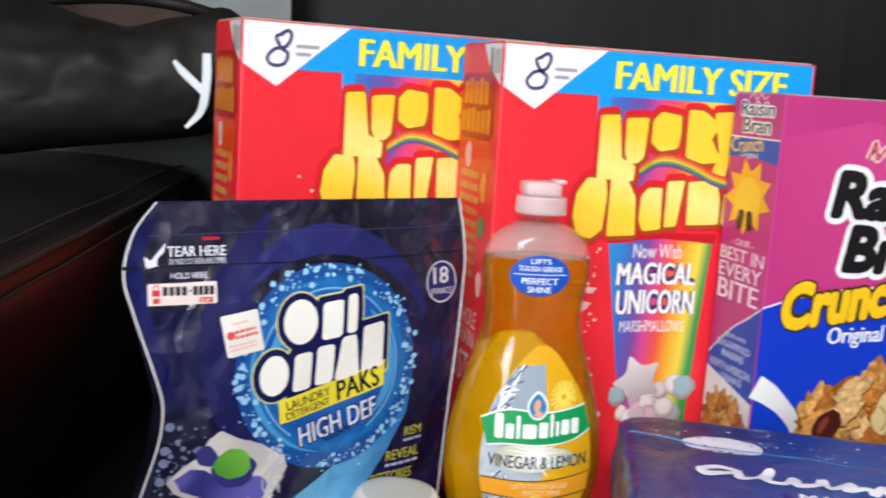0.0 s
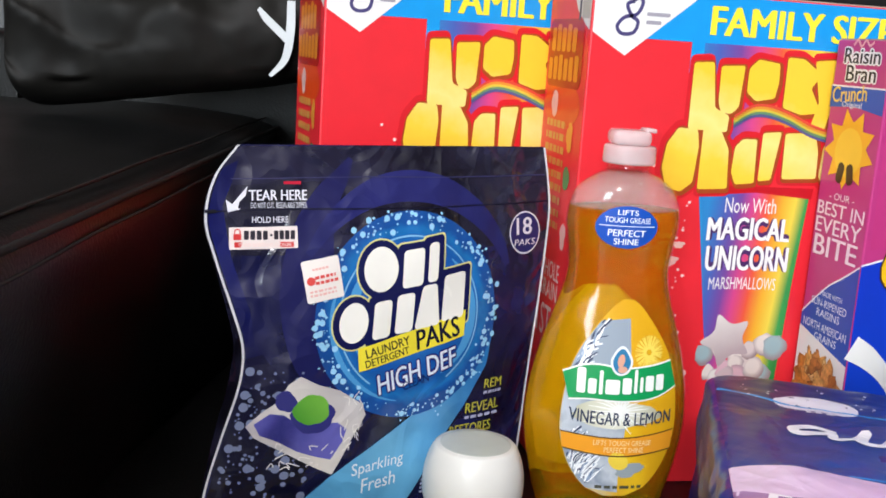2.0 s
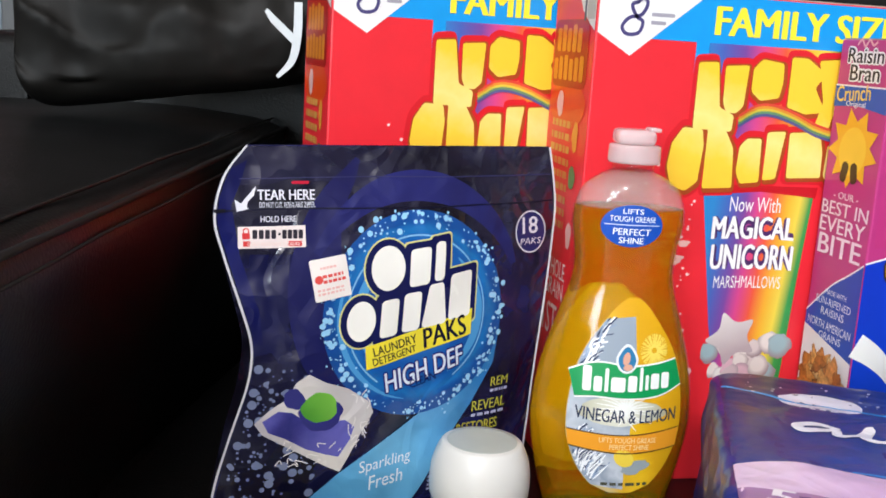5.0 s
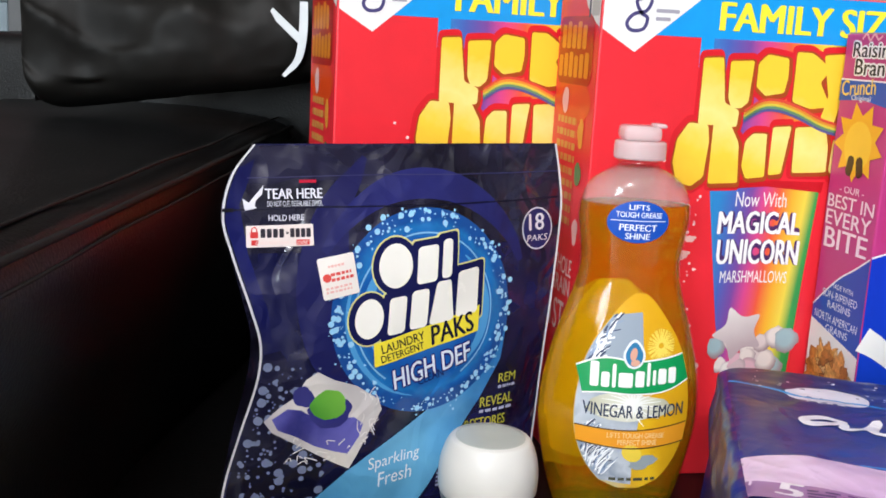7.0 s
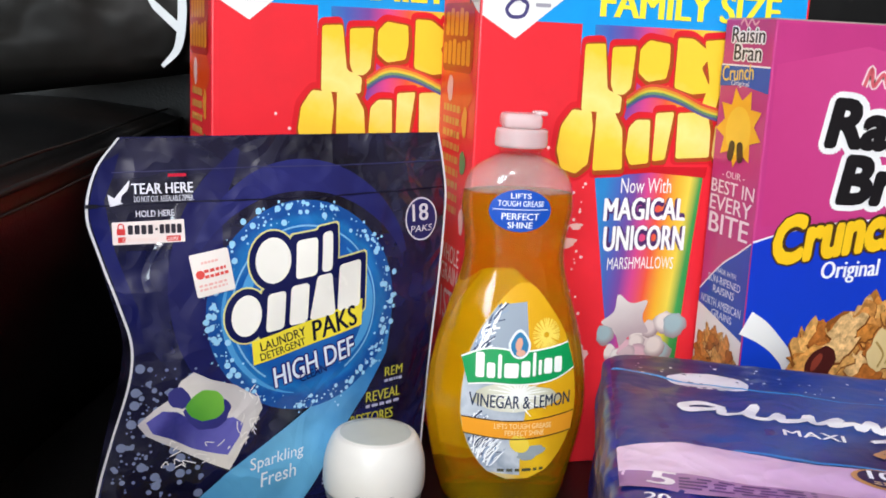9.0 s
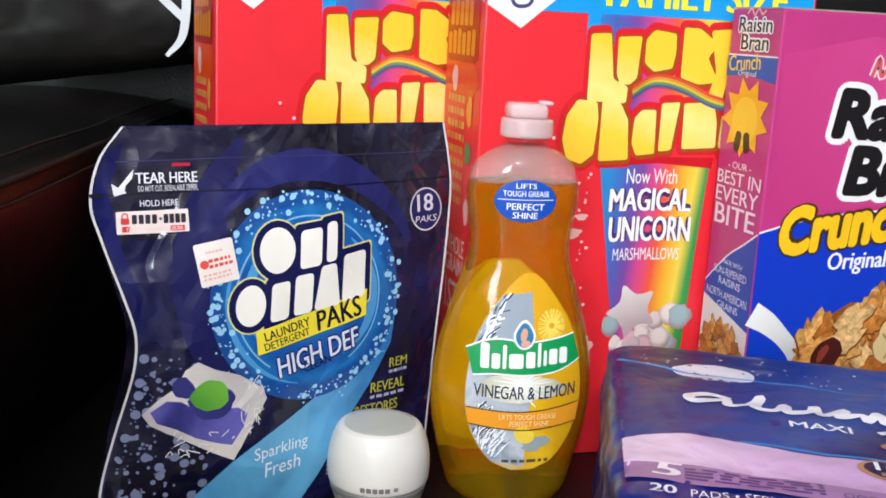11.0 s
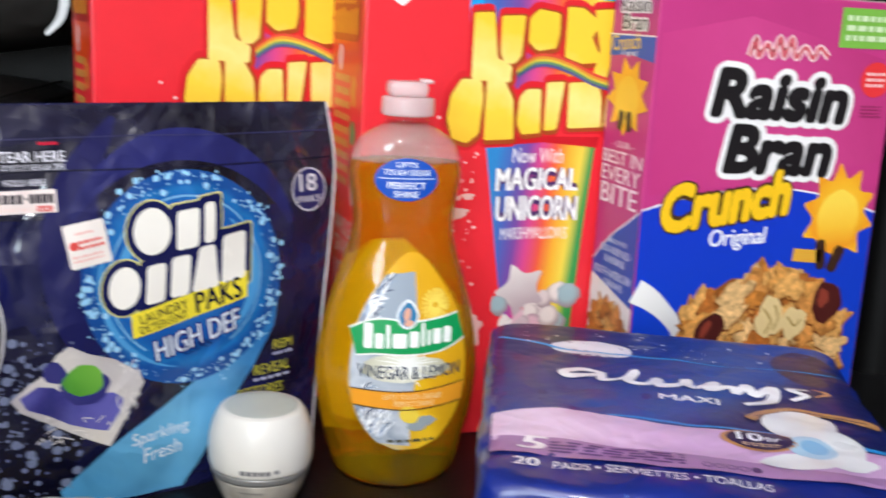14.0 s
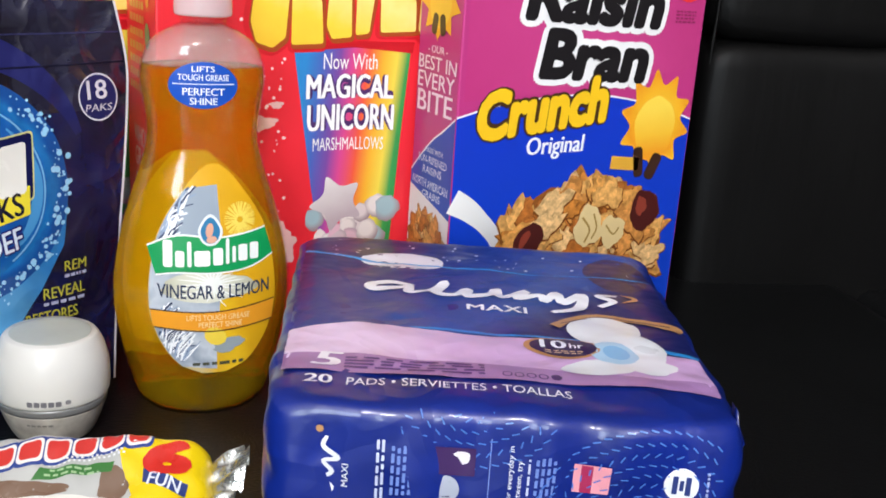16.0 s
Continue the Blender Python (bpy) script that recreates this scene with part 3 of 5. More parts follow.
        printed("lettering", words("UNICORN", 84, 134.5, 138, 150, bold=b, arch=0.6), front, k, ink(c), t)
    printed("lettering", words("MARSHMALLOWS", 88, 123, 132, 130.5, bold=0.008, arch=0.6), front, 4, ink("F6F2EE"), t)
    rnd = random.Random(12)
    tones = ("E6DED8", "D8C6C4", "CDB4B8", "E4D6D0", "E8CCD0", "CFC4B4", "9DB4BA", "DCB0BC")
    for k in range(30):
        x, y = rnd.uniform(86, 142), rnd.uniform(52, 96)
        if y > 104 - 0.55 * abs(x - 108):
            continue
        r = rnd.uniform(4.5, 8.5)
        c = tones[rnd.randrange(len(tones))]
        shape = blob(x, y, r, r * rnd.uniform(0.7, 1.25), 18, rot=rnd.uniform(0, 90), rough=0.14, seed=k)
        printed("marshmallow_picture", [shape], front, 4 + 0.06 * k, ramp_ink("marshmallow_ink", [(0, c), (0.55, c), (1, "9C8488")], ((x - 1) / 1000 * art, 0, z0 + (y + 1.5) / 1000 * art), ((x + r + 1) / 1000 * art, 0, z0 + (y + 1.5) / 1000 * art), radial=True, mottle=0.15), t)
    printed("marshmallow_picture", [rounded(burst(104, 92, 9.5, 19, 5), 4)], front, 6.2, ramp_ink("horn_ink", [(0, "E9E2DC"), (1, "B9A4A8")], (0.1 * art, 0, z0 + 0.11 * art), (0.112 * art, 0, z0 + 0.082 * art), mottle=0.2), t)
    rnd = random.Random(5)
    printed("sparkle", [blob(rnd.choice((rnd.uniform(36, 70), rnd.uniform(44, 72))), rnd.uniform(60, 205), r, r, 7) for r in [rnd.uniform(0.4, 1.1) for _ in range(110)]], front, 2, ink("F4D2CE"), t)
    each("milk_splash", [blob(58, 140, 8, 4, rough=0.3, seed=1), blob(66, 150, 4, 2, rough=0.3, seed=2), blob(60, 76, 14, 10, rough=0.3, seed=3), blob(70, 66, 10, 9, rough=0.3, seed=6)], front, 2, ink("EFC0BC"), t)
    # the narrow side
    ora = ink("E58A26")
    each("name_block", [rrect(9 + 9.5 * k, 257, 16.5 + 9.5 * k, 271 + (k % 2) * 2, 2) for k in range(5)] + [rrect(6 + 9.5 * k, 240, 13.5 + 9.5 * k, 253 + (k % 3), 2) for k in range(6)], side, 3, ora, t)
    printed("name_ground", [rrect(4, 236, 66, 276, 6)], side, 2, ink("B81A14"), t)
    printed("glow", [blob(36, 226, 33, 14)], side, 1, ink("E84A18"), t)
    printed("small_writing", bars(12, 150, 48, 218, 9, seed=3), side, 3, ink("E0A050"), t)
    each("charm_picture", [blob(24, 226, 6, 8, rough=0.1), blob(59, 150, 5, 8, rough=0.2, seed=2)], side, 3, ink("F0BCB8"), t)
    each("charm_picture", [blob(56, 184, 6, 7, rough=0.1, seed=4)], side, 3, ink("2F8A4E"), t)
    each("charm_picture", [blob(56, 208, 5, 9, rough=0.2, seed=6)], side, 3, ink("EE9A3A"), t)
    printed("lettering", [words("WHOLE", 20, 121, 59, 132, bold=0.02), words("GRAIN", 22, 108.5, 58, 119.5, bold=0.02), words("1ST", 24, 84, 50, 104, bold=0.02)], side, 3, ink("F2DEDA"), t)
    printed("side_code", [rrect(60, 276, 73, 290, 1)], side, 3, ink("B9B4B4"), t)
    printed("side_code", [rrect(55, 275, 58.5, 291, 1.5)], side, 3, ink("3C3658"), t)
    return t


red_box(pose(0, 0, SEAT), 0.208, 0.075, 0.294, 1.0, "red family size cereal box with a blue band on top")
red_box(pose(-0.1415, 0.060, SEAT, 0, 0, 8), 0.208, 0.068, 0.2986, 1.03, "red family size cereal box partly hidden behind the detergent pouch")

# ---- the bran cereal box ----
FLAKES = ("D9924A", "C97F36", "E3A85E", "EBBD80", "B86C2E", "DD9C50")
FLAKE_INKS = [material("flake_ink", lin(c), rough=0.36, coat=0.12, grain=0.5, scale=260, mottled=tuple(v * 0.5 for v in lin(c))) for c in FLAKES]
FLAKE_LIGHTS = [material("flake_light", tuple(min(1, v * 1.2) for v in lin(c)), rough=0.36, coat=0.12, grain=0.5, scale=320, mottled=tuple(v * 0.7 for v in lin(c))) for c in FLAKES]


def flakes(name, cx, cy, rx, ry, n, size, where, layer, parent, seed):
    """A heap of printed cereal flakes in six browns."""
    rnd = random.Random(seed)
    heap = {c: [] for c in FLAKES}
    for k in range(n):
        a, r = rnd.uniform(0, 6.28), math.sqrt(rnd.random())
        x, y = cx + rx * r * math.cos(a), cy + ry * r * math.sin(a) * (1 if math.sin(a) > 0 else 0.9)
        s = size * rnd.uniform(0.55, 1.1)
        heap[rnd.choice(FLAKES)].append((x, y, s, s * rnd.uniform(0.45, 0.8), rnd.uniform(0, 180), k))
    printed(name, [blob(cx, cy, rx * 1.0, ry * 1.0, rough=0.12, seed=seed)], where, layer, ink("8A5020"), parent)
    for k, c in enumerate(FLAKES):
        for sub, grow, drop, mat in ((0.0, 1.06, 0.07, ink("7A4418")), (0.02, 1.0, 0.0, FLAKE_INKS[k]), (0.04, 0.62, -0.14, FLAKE_LIGHTS[k])):
            bm = bmesh.new()
            for x, y, a, b, turn, q in heap[c]:
                ring = blob(x, y - drop * a, a * grow, b * grow, 24, turn, 0.42, q)
                up = 0.00012 * (layer + 1 + 0.06 * q + sub)
                mid = bm.verts.new(where(x / 1000, (y - drop * a) / 1000, up))
                vs = [bm.verts.new(where(u / 1000, v / 1000, up)) for u, v in ring]
                for i in range(len(vs)):
                    bm.faces.new((mid, vs[i], vs[(i + 1) % len(vs)]))
            tagged(part(name, bm, mat, parent), kind="stuff")


def bran_box(m, w, d, h):
    t = thing("cereal_box", m, "magenta and blue bran cereal box with a picture of flakes", "cereal box", "cereal boxes on the sofa")
    part("carton", slab(0, w, 0, d, 0, h, 0.0011), PINK, t)
    part("top_flap", slab(0.0012, w - 0.0012, 0.003, d - 0.0008, h + 0.0001, h + 0.0008), CARD, t, "folded top flap of card")

    def front(u, v, k):
        return Vector((u, -k - 0.0001, v))

    def side(u, v, k):
        return Vector((-k - 0.0001, d - u * d / 0.055, v))

    sweep = [(0, 151), (20, 156.5), (40, 160), (66, 163), (92, 163.5), (115, 161), (140, 156), (w * 1000 - 1, 148.5)]
    printed("blue_field", poly(*sweep, (w * 1000 - 1, 1), (1, 1)), front, 1, ramp_ink("blue_field", [(0, "0A3FB4"), (1, "1238C0")], (0, 0, 0), (0, 0, 0.16), mottle=0.2), t)
    printed("white_edge", stroke(sweep, 1.1), front, 2, ink("EDEAF2"), t)
    printed("pink_sheen", poly((3, 250), (60, 262), (w * 1000 - 3, 240), (w * 1000 - 3, 180), (90, 168), (4, 160)), front, 0.6, ramp_ink("pink_sheen", [(0, "BE3478"), (0.6, "CC4488"), (1, "B83476")], (0, 0, 0.16), (0.16, 0, 0.26), mottle=0.15), t)
    for k, c, b in ((3, "F4F2F2", 0.16), (5, "1A171A", 0.055)):
        g = 3.4 if k == 3 else 0
        printed("lettering", words("Raisin", 40 - g, 203 - g, 134 + g, 232 + g, bold=b, rot=-2, shear=0.14), front, k, ink(c), t)
        printed("lettering", words("Bran", 52 - g, 171 - g, 127 + g, 200.5 + g, bold=b, rot=-2, shear=0.14), front, k + 0.5, ink(c), t)
    printed("white_ground", [rrect(44, 208, 130, 226, 4, rot=-2), rrect(56, 176, 122, 195, 4, rot=-2)], front, 2.6, ink("EFECEE"), t)
    printed("maker_mark", stroke([(60, 240), (64, 250), (66, 240), (72, 247), (76, 240), (80, 251), (84, 240), (88, 251), (92, 240), (98, 246), (104, 240), (108, 246), (115, 241)], 4.4), front, 2, ink("F2D6D8"), t)
    printed("maker_mark", stroke([(60, 240), (64, 250), (66, 240), (72, 247), (76, 240), (80, 251), (84, 240), (88, 251), (92, 240), (98, 246), (104, 240), (108, 246), (115, 241)], 2.2), front, 3, ink("D8606C"), t)
    for k, c, b, g in ((6, "4A3014", 0.11, 1.0), (7, "F8C622", 0.056, 0)):
        printed("lettering", words("Crunch", 12 - g, 142 - g, 101 + g, 171 + g, bold=b, rot=7, shear=0.2), front, k, ink(c), t)
    printed("lettering", words("Original", 46.5, 126.5, 86, 140, bold=0.032, rot=2, shear=0.1), front, 3, ink("F2F2F6"), t)
    printed("green_patch", [rrect(121, 247, 162, 270, 0.6)], front, 3, ink("7CB84A"), t)
    printed("small_writing", bars(125, 250, 158, 267, 3, seed=4), front, 4, ink("D2E6BC"), t)
    printed("red_dot", [blob(151, 229, 11, 10.5)], front, 3, ink("E8383C"), t)
    printed("small_writing", bars(144, 224, 158, 234, 3, seed=2), front, 4, ink("F6C8C6"), t)
    printed("small_writing", bars(143, 206, 158, 214, 4, seed=9), front, 3, ink("8E2A58"), t)
    # a plain sun and its plaque
    printed("sun_picture", rounded(burst(137, 147, 18, 28, 10, 1.2), 3.5), front, 5, ramp_ink("sun_ink", [(0, "FACC40"), (0.5, "F6B42A"), (0.8, "EE9A22"), (1, "F6B42A")], (0.139, 0, 0.152), (0.139, 0, 0.182), radial=True), t)
    printed("sun_picture", [blob(137, 143, 15, 20, rough=0.06, seed=2)], front, 5.6, ramp_ink("sun_body", [(0, "FBD650"), (0.6, "F8C038"), (1, "EE9A24")], (0.137, 0, 0.154), (0.139, 0, 0.126), mottle=0.15), t)
    printed("sun_plaque", [rrect(107, 118, 128, 126, 0.6, rot=-5)], front, 6, ink("E0A83A"), t)
    printed("sun_shade", [rrect(124, 113, 131, 132, 3, rot=8), rrect(135, 111, 143, 128, 3, rot=-24)], front, 6, ink("3C2418"), t)
    # spoon and flakes
    printed("spoon_picture", stroke([(1, 104, 15), (12, 98, 13), (24, 88, 10), (34, 76, 12), (40, 60, 30), (46, 40, 60)], 12), front, 2, ramp_ink("spoon_ink", [(0, "F4F2EE"), (1, "B9B7BC")], (0.0, 0, 0.11), (0.04, 0, 0.07)), t)
    flakes("flake_picture", 93, 73, 56, 36, 165, 14, front, 3, t, 3)
    each("raisin_picture", [blob(52, 76, 9, 14, rot=-30, rough=0.1), blob(136, 92, 11, 13, rough=0.12, seed=3), blob(64, 44, 9, 7, rough=0.1, seed=5)], front, 15, ink("4A1A18"), t)
    each("raisin_picture", [blob(133, 95, 4, 6, rough=0.2, seed=3), blob(50, 79, 2.6, 6, rot=-30, rough=0.1)], front, 15.6, ink("8A3A2C"), t)
    printed("oat_picture", [blob(95, 84, 10, 13, rough=0.18, seed=12), blob(113, 80, 9, 10, rough=0.18, seed=14)], front, 15, ink("DCC28C"), t)
    printed("oat_picture", stroke([(90, 90), (96, 82), (93, 74)], 1.4) + stroke([(98, 92), (101, 83), (98, 76)], 1.2) + stroke([(108, 84), (114, 78), (118, 82)], 1.2), front, 15.6, ink("A8884C"), t)
    # narrow side
    printed("blue_panel", poly((0.5, 248), (54.5, 248), (54.5, 233.5), (26, 237), (0.5, 235.5)), side, 1, ink("1A56B4"), t)
    printed("white_edge", stroke([(0.5, 248), (54.5, 248)], 0.9), side, 2, ink("F0ECF0"), t)
    for k, c, b, g in ((3, "F2F0F0", 0.10, 0.9), (4, "1C181C", 0.02, 0)):
        printed("lettering", [words("Raisin", 10 - g, 261 - g, 46 + g, 269.5 + g, bold=b), words("Bran", 14 - g, 251 - g, 44 + g, 260 + g, bold=b)], side, k, ink(c), t)
    printed("lettering", words("Crunch", 3, 239.5, 38, 248.5, bold=0.02, rot=4), side, 5, ink("F4D060"), t)
    printed("lettering", words("Original", 14, 235.5, 34, 239.5, bold=0.01), side, 4, ink("E8ECF4"), t)
    printed("maker_mark", stroke([(18, 271), (22, 274), (26, 270.5), (30, 274), (34, 271), (38, 273)], 1.4), side, 4, ink("EBA8B4"), t)
    printed("sun_picture", burst(27, 213, 17, 26, 9, 0.9), side, 3, ink("F4B42C"), t)
    printed("sun_picture", [blob(27, 211, 14, 14)], side, 3.6, ink("F8C83C"), t)
    printed("sun_shade", [rrect(18, 193, 25, 205, 3, rot=-12), rrect(28, 193, 35, 205, 3, rot=12)], side, 4, ink("3A241A"), t)
    pale = ink("F6DCEA")
    printed("lettering", [words("- OUR -", 14, 183, 40, 187, bold=0.01), words("BEST IN", 3, 173, 52, 181, bold=0.015), words("EVERY", 3, 162.5, 51, 171.5, bold=0.015), words("BITE", 4, 149, 50, 161, bold=0.02)], side, 3, pale, t)
    low = [(0.5, 112), (12, 122), (26, 133), (40, 141), (54.5, 150)]
    printed("blue_field", poly(*low, (54.5, 1), (0.5, 1)), side, 1, ink("1448B0"), t)
    printed("white_edge", stroke(low, 1.0), side, 2, ink("EDEAF2"), t)
    printed("lettering", [words("MADE WITH", 19, 126, 42, 129, bold=0.01), words("SUN-RIPENED", 10, 119.5, 48, 124, bold=0.01), words("RAISINS", 17, 113.5, 42, 118, bold=0.01), words("NORTH AMERICAN", 4, 105, 51, 110, bold=0.01), words("GRAINS", 18, 99, 42, 103.5, bold=0.01)], side, 3, ink("DCE4F6"), t)
    printed("bowl_picture", poly((0.5, 104), (54.5, 92), (54.5, 40), (0.5, 40)), side, 2, ink("E6E2E4"), t)
    flakes("flake_picture", 26, 64, 23, 25, 60, 9, side, 3, t, 8)
    return t


bran_box(pose(0.150, -0.056, SEAT), 0.165, 0.052, 0.274)

# ---- the detergent pouch ----
PL = [(0, -0.1035), (0.022, -0.1035), (0.055, -0.0960), (0.085, -0.0875), (0.103, -0.086), (0.122, -0.091), (0.150, -0.100), (0.168, -0.1045), (0.188, -0.100), (0.2035, -0.0885)]
PR = [(0, 0.084), (0.03, 0.085), (0.06, 0.087), (0.091, 0.089), (0.12, 0.093), (0.159, 0.097), (0.175, 0.0965), (0.2035, 0.091)]
PB = [(0, 0.8), (0.03, 1.0), (0.10, 1.05), (0.135, 0.9), (0.165, 0.6), (0.185, 0.3), (0.2035, 0.0)]


def pouch_front(u, v):
    s = min(1.0, abs(u / 0.11))
    ripple = 0.0013 * noise.noise(Vector((u * 38, v * 26, 1))) + 0.0005 * noise.noise(Vector((u * 66, v * 44, 5)))
    return 0.006 - 0.018 * (1 - s * s) * curve_at(PB, v) + ripple


def on_pouch(u, v, k):
    return Vector((u, pouch_front(u, v) - 0.0002 - k, v))


def pouch():
    t = thing("detergent_pouch", pose(-0.105, -0.0302, SEAT, 0, 0, 18), "navy blue resealable laundry detergent pouch with glossy film", "pouch")

    def face(u, v):
        z = 0.2035 * v
        x = curve_at(PL, z) + u * (curve_at(PR, z) - curve_at(PL, z))
        return Vector((x, pouch_front(x, z), z))

    def rear(u, v):
        z = 0.2035 * v
        x = curve_at(PL, z) + u * (curve_at(PR, z) - curve_at(PL, z))
        s = min(1.0, abs((x + 0.005) / 0.097))
        return Vector((x, max(0.0065 + 0.0006, 0.007 + 0.030 * (1 - s * s) * curve_at([(0, 1.0), (0.05, 0.9), (0.12, 0.5), (0.17, 0.1), (0.2035, 0)], z)) - 0.0006 + 0.0011 * noise.noise(Vector((x * 42, z * 30, 1))), z))

    part("front_film", sheet(face, 100, 100), NAVY_FILM, t, smooth=True)
    part("back_film", sheet(rear, 40, 40), DARK_FILM, t, smooth=True)

    def under(u, v):
        x = curve_at(PL, 0) + u * (curve_at(PR, 0) - curve_at(PL, 0))
        a, b = pouch_front(x, 0), rear(u, 0).y
        return Vector((x, a + v * (b - a), 0.0003))

    part("bottom_gusset", sheet(under, 20, 4), DARK_FILM, t, smooth=True)
    for side_knots, k in ((PL, 1), (PR, -1)):
        part("heat_seal", sheet(lambda u, v: Vector((curve_at(side_knots, 0.2033 * v) + k * (0.0013 * u - 0.0002), pouch_front(curve_at(side_knots, 0.2035 * v), 0.2035 * v) - 0.0005, 0.2033 * v)), 1, 60), SEAL, t, "pale heat-sealed edge")
    F = 3.0
    edge = lambda kn, z, off: (curve_at(kn, z / 1000) * 1000 + off, z)
    zs = range(150, 203, 4)
    printed("blue_margin", [edge(PL, z, 2.0) for z in range(104, 196, 4)] + [(-88, 196), (-91, 186), (-96, 174), (-92, 150), (-82, 120), (-80, 104)], on_pouch, 0.8, ramp_ink("blue_margin", [(0, "0E1040"), (0.6, "141A60"), (1, "12154A")], (0, 0, 0.10), (0, 0, 0.2), rough=0.22, coat=0.5, mottle=0.2), t, F)
    printed("dark_header", [edge(PL, z, 2.0) for z in zs] + [(-86, 203), (89, 203)] + [edge(PR, z, -1.5) for z in reversed(zs)], on_pouch, 0.5, DARK_FILM, t, F)
    printed("violet_sweep", stroke([(-30, 197, 3), (-36, 188, 9), (-45, 176, 15), (-52, 158, 22), (-54, 130, 30), (-44, 100, 36), (-30, 80, 28)], 26), on_pouch, 1, ramp_ink("violet_film", [(0, "16184A"), (0.45, "1C1E56"), (1, "222254")], (0, 0, 0.06), (0, 0, 0.2), rough=0.24, coat=0.4, mottle=0.3), t, F)
    glow = ramp_ink("blue_glow", [(0.0, "5AA4DA"), (0.35, "3680C4"), (0.62, "1E58A6"), (0.80, "1858A4"), (0.92, "1F6FB4"), (1.0, "1A4E96")], (0.003, 0, 0.117), (0.058, 0, 0.117), radial=True, rough=0.25, coat=0.4, mottle=0.22)
    printed("light_sweep", [(54, 128), (57, 112), (53, 84), (40, 62), (24, 42), (8, 14), (0, 2), (-60, 2), (-62, 12), (-40, 32), (-18, 46), (0, 58), (20, 70)], on_pouch, 1.5, ramp_ink("light_sweep", [(0, "4E9ED2"), (0.5, "6CB4DE"), (1, "2C78BC")], (-0.03, 0, 0.0), (0.05, 0, 0.09), rough=0.25, coat=0.4, mottle=0.2), t, F)
    printed("blue_disc", [blob(3, 116, 54, 55, 48)], on_pouch, 2, glow, t, F)
    arc = lambda r, a0, a1: [(3 + r * math.cos(radians(a0 + (a1 - a0) * k / 12)), 116 + r * 1.02 * math.sin(radians(a0 + (a1 - a0) * k / 12))) for k in range(13)]
    printed("violet_sweep", stroke([(x, y, 4 + 12 * math.sin(math.pi * k / 12)) for k, (x, y) in enumerate(arc(66, 20, 150))], 14), on_pouch, 1.2, ramp_ink("violet_arc", [(0, "1B1D50"), (0.5, "2A2C6C"), (1, "20225A")], (-0.06, 0, 0.16), (0.08, 0, 0.16), rough=0.24, coat=0.6, mottle=0.3), t, F)
    for r, a0, a1, w in ((35, 100, 215, 5), (37, -60, 50, 6), (29, 20, 120, 3), (45, 150, 260, 3)):
        printed("light_swirl", stroke([(x, y, w * math.sin(math.pi * (k + 0.5) / 13)) for k, (x, y) in enumerate(arc(r, a0, a1))], w), on_pouch, 2.6, ink("4E9AD4", 0.25, 0.4), t, F)
    printed("tear_notch", [rrect(-104.5, 170.6, -99, 172.4, 0.3)], on_pouch, 4, ink("0A0A18", 0.3, 0.3), t)
    printed("inner_ring", stroke([(3 + 41 * math.cos(a / 10), 116 + 42 * math.sin(a / 10)) for a in range(-10, 42)], 0.9, 2), on_pouch, 3, ink("7CB8E2", 0.25, 0.4), t, F)
    rnd = random.Random(11)
    dots = []
    for k in range(290):
        a = rnd.uniform(0, 2 * math.pi)
        r = rnd.gauss(51, 2.6)
        s = rnd.choice((0.35, 0.5, 0.6, 0.8, 1.2, 1.7))
        dots.append(blob(3 + r * math.cos(a), 116 + r * 1.02 * math.sin(a), s, s, 8))
    printed("bubble_print", dots, on_pouch, 3, ink("9CD2F2", 0.25, 0.4), t)
    bub = []
    for k in range(230):
        u, v = -96 + abs(rnd.gauss(0, 24)), rnd.uniform(3, 92)
        if u > -30 - (90 - v) * 0.35 or u < curve_at(PL, v / 1000) * 1000 + 4:
            continue
        s = rnd.choice((0.4, 0.5, 0.7, 0.9, 1.4, 2.4))
        bub.append(blob(u, v, s, s, 10))
    printed("dark_corner", [edge(PL, z, 2.0) for z in range(2, 104, 6)] + [(-76, 100), (-62, 80), (-52, 40), (-62, 2)], on_pouch, 1, ramp_ink("dark_corner", [(0, "0C0C1E"), (1, "141436")], (0, 0, 0), (0, 0, 0.1), rough=0.24, coat=0.4), t, F)
    printed("bubble_print", bub, on_pouch, 2, ink("76809E", 0.25, 0.4), t)
    # the name as plain white blocks, tilted, with a navy edge on yellow
    tilt = 13.0
    name = [(-26, 130, -5, 153), (-4, 131, 10, 152), (11, 133, 19, 155), (-39, 104, -22, 125), (-21, 105, -9, 126), (-8, 107, 4, 129), (5, 109, 19, 133), (20, 112, 36, 138)]
    for k, c, g in ((4, "DAD68C", 3.3), (5, "12164A", 2.5), (6, "F6F2EA", -0.9)):
        blocks = []
        for n, (x0, y0, x1, y1) in enumerate(name):
            if n in (0, 3):
                blocks.append(blob((x0 + x1) / 2, (y0 + y1) / 2, (x1 - x0) / 2 + g, (y1 - y0) / 2 + 1 + g, 26, rot=-8))
            else:
                blocks.append(rrect(x0 - g, y0 - g, x1 + g, y1 + g, 2.2, rot=tilt * 0.55, shear=0.20, taper=-0.28 if n == 6 else 0.0))
        each("name_block", blocks, on_pouch, k, ink(c, 0.25, 0.4), t, F, label="plain white blocks where the name stands" if k == 6 else "")
    printed("yellow_banner", poly((-28, 101), (36, 117), (35, 103), (-27, 88.5)), on_pouch, 6.4, ink("F2DF3C", 0.25, 0.4), t, F)
    dark = ink("1C1C2E", 0.25, 0.4)
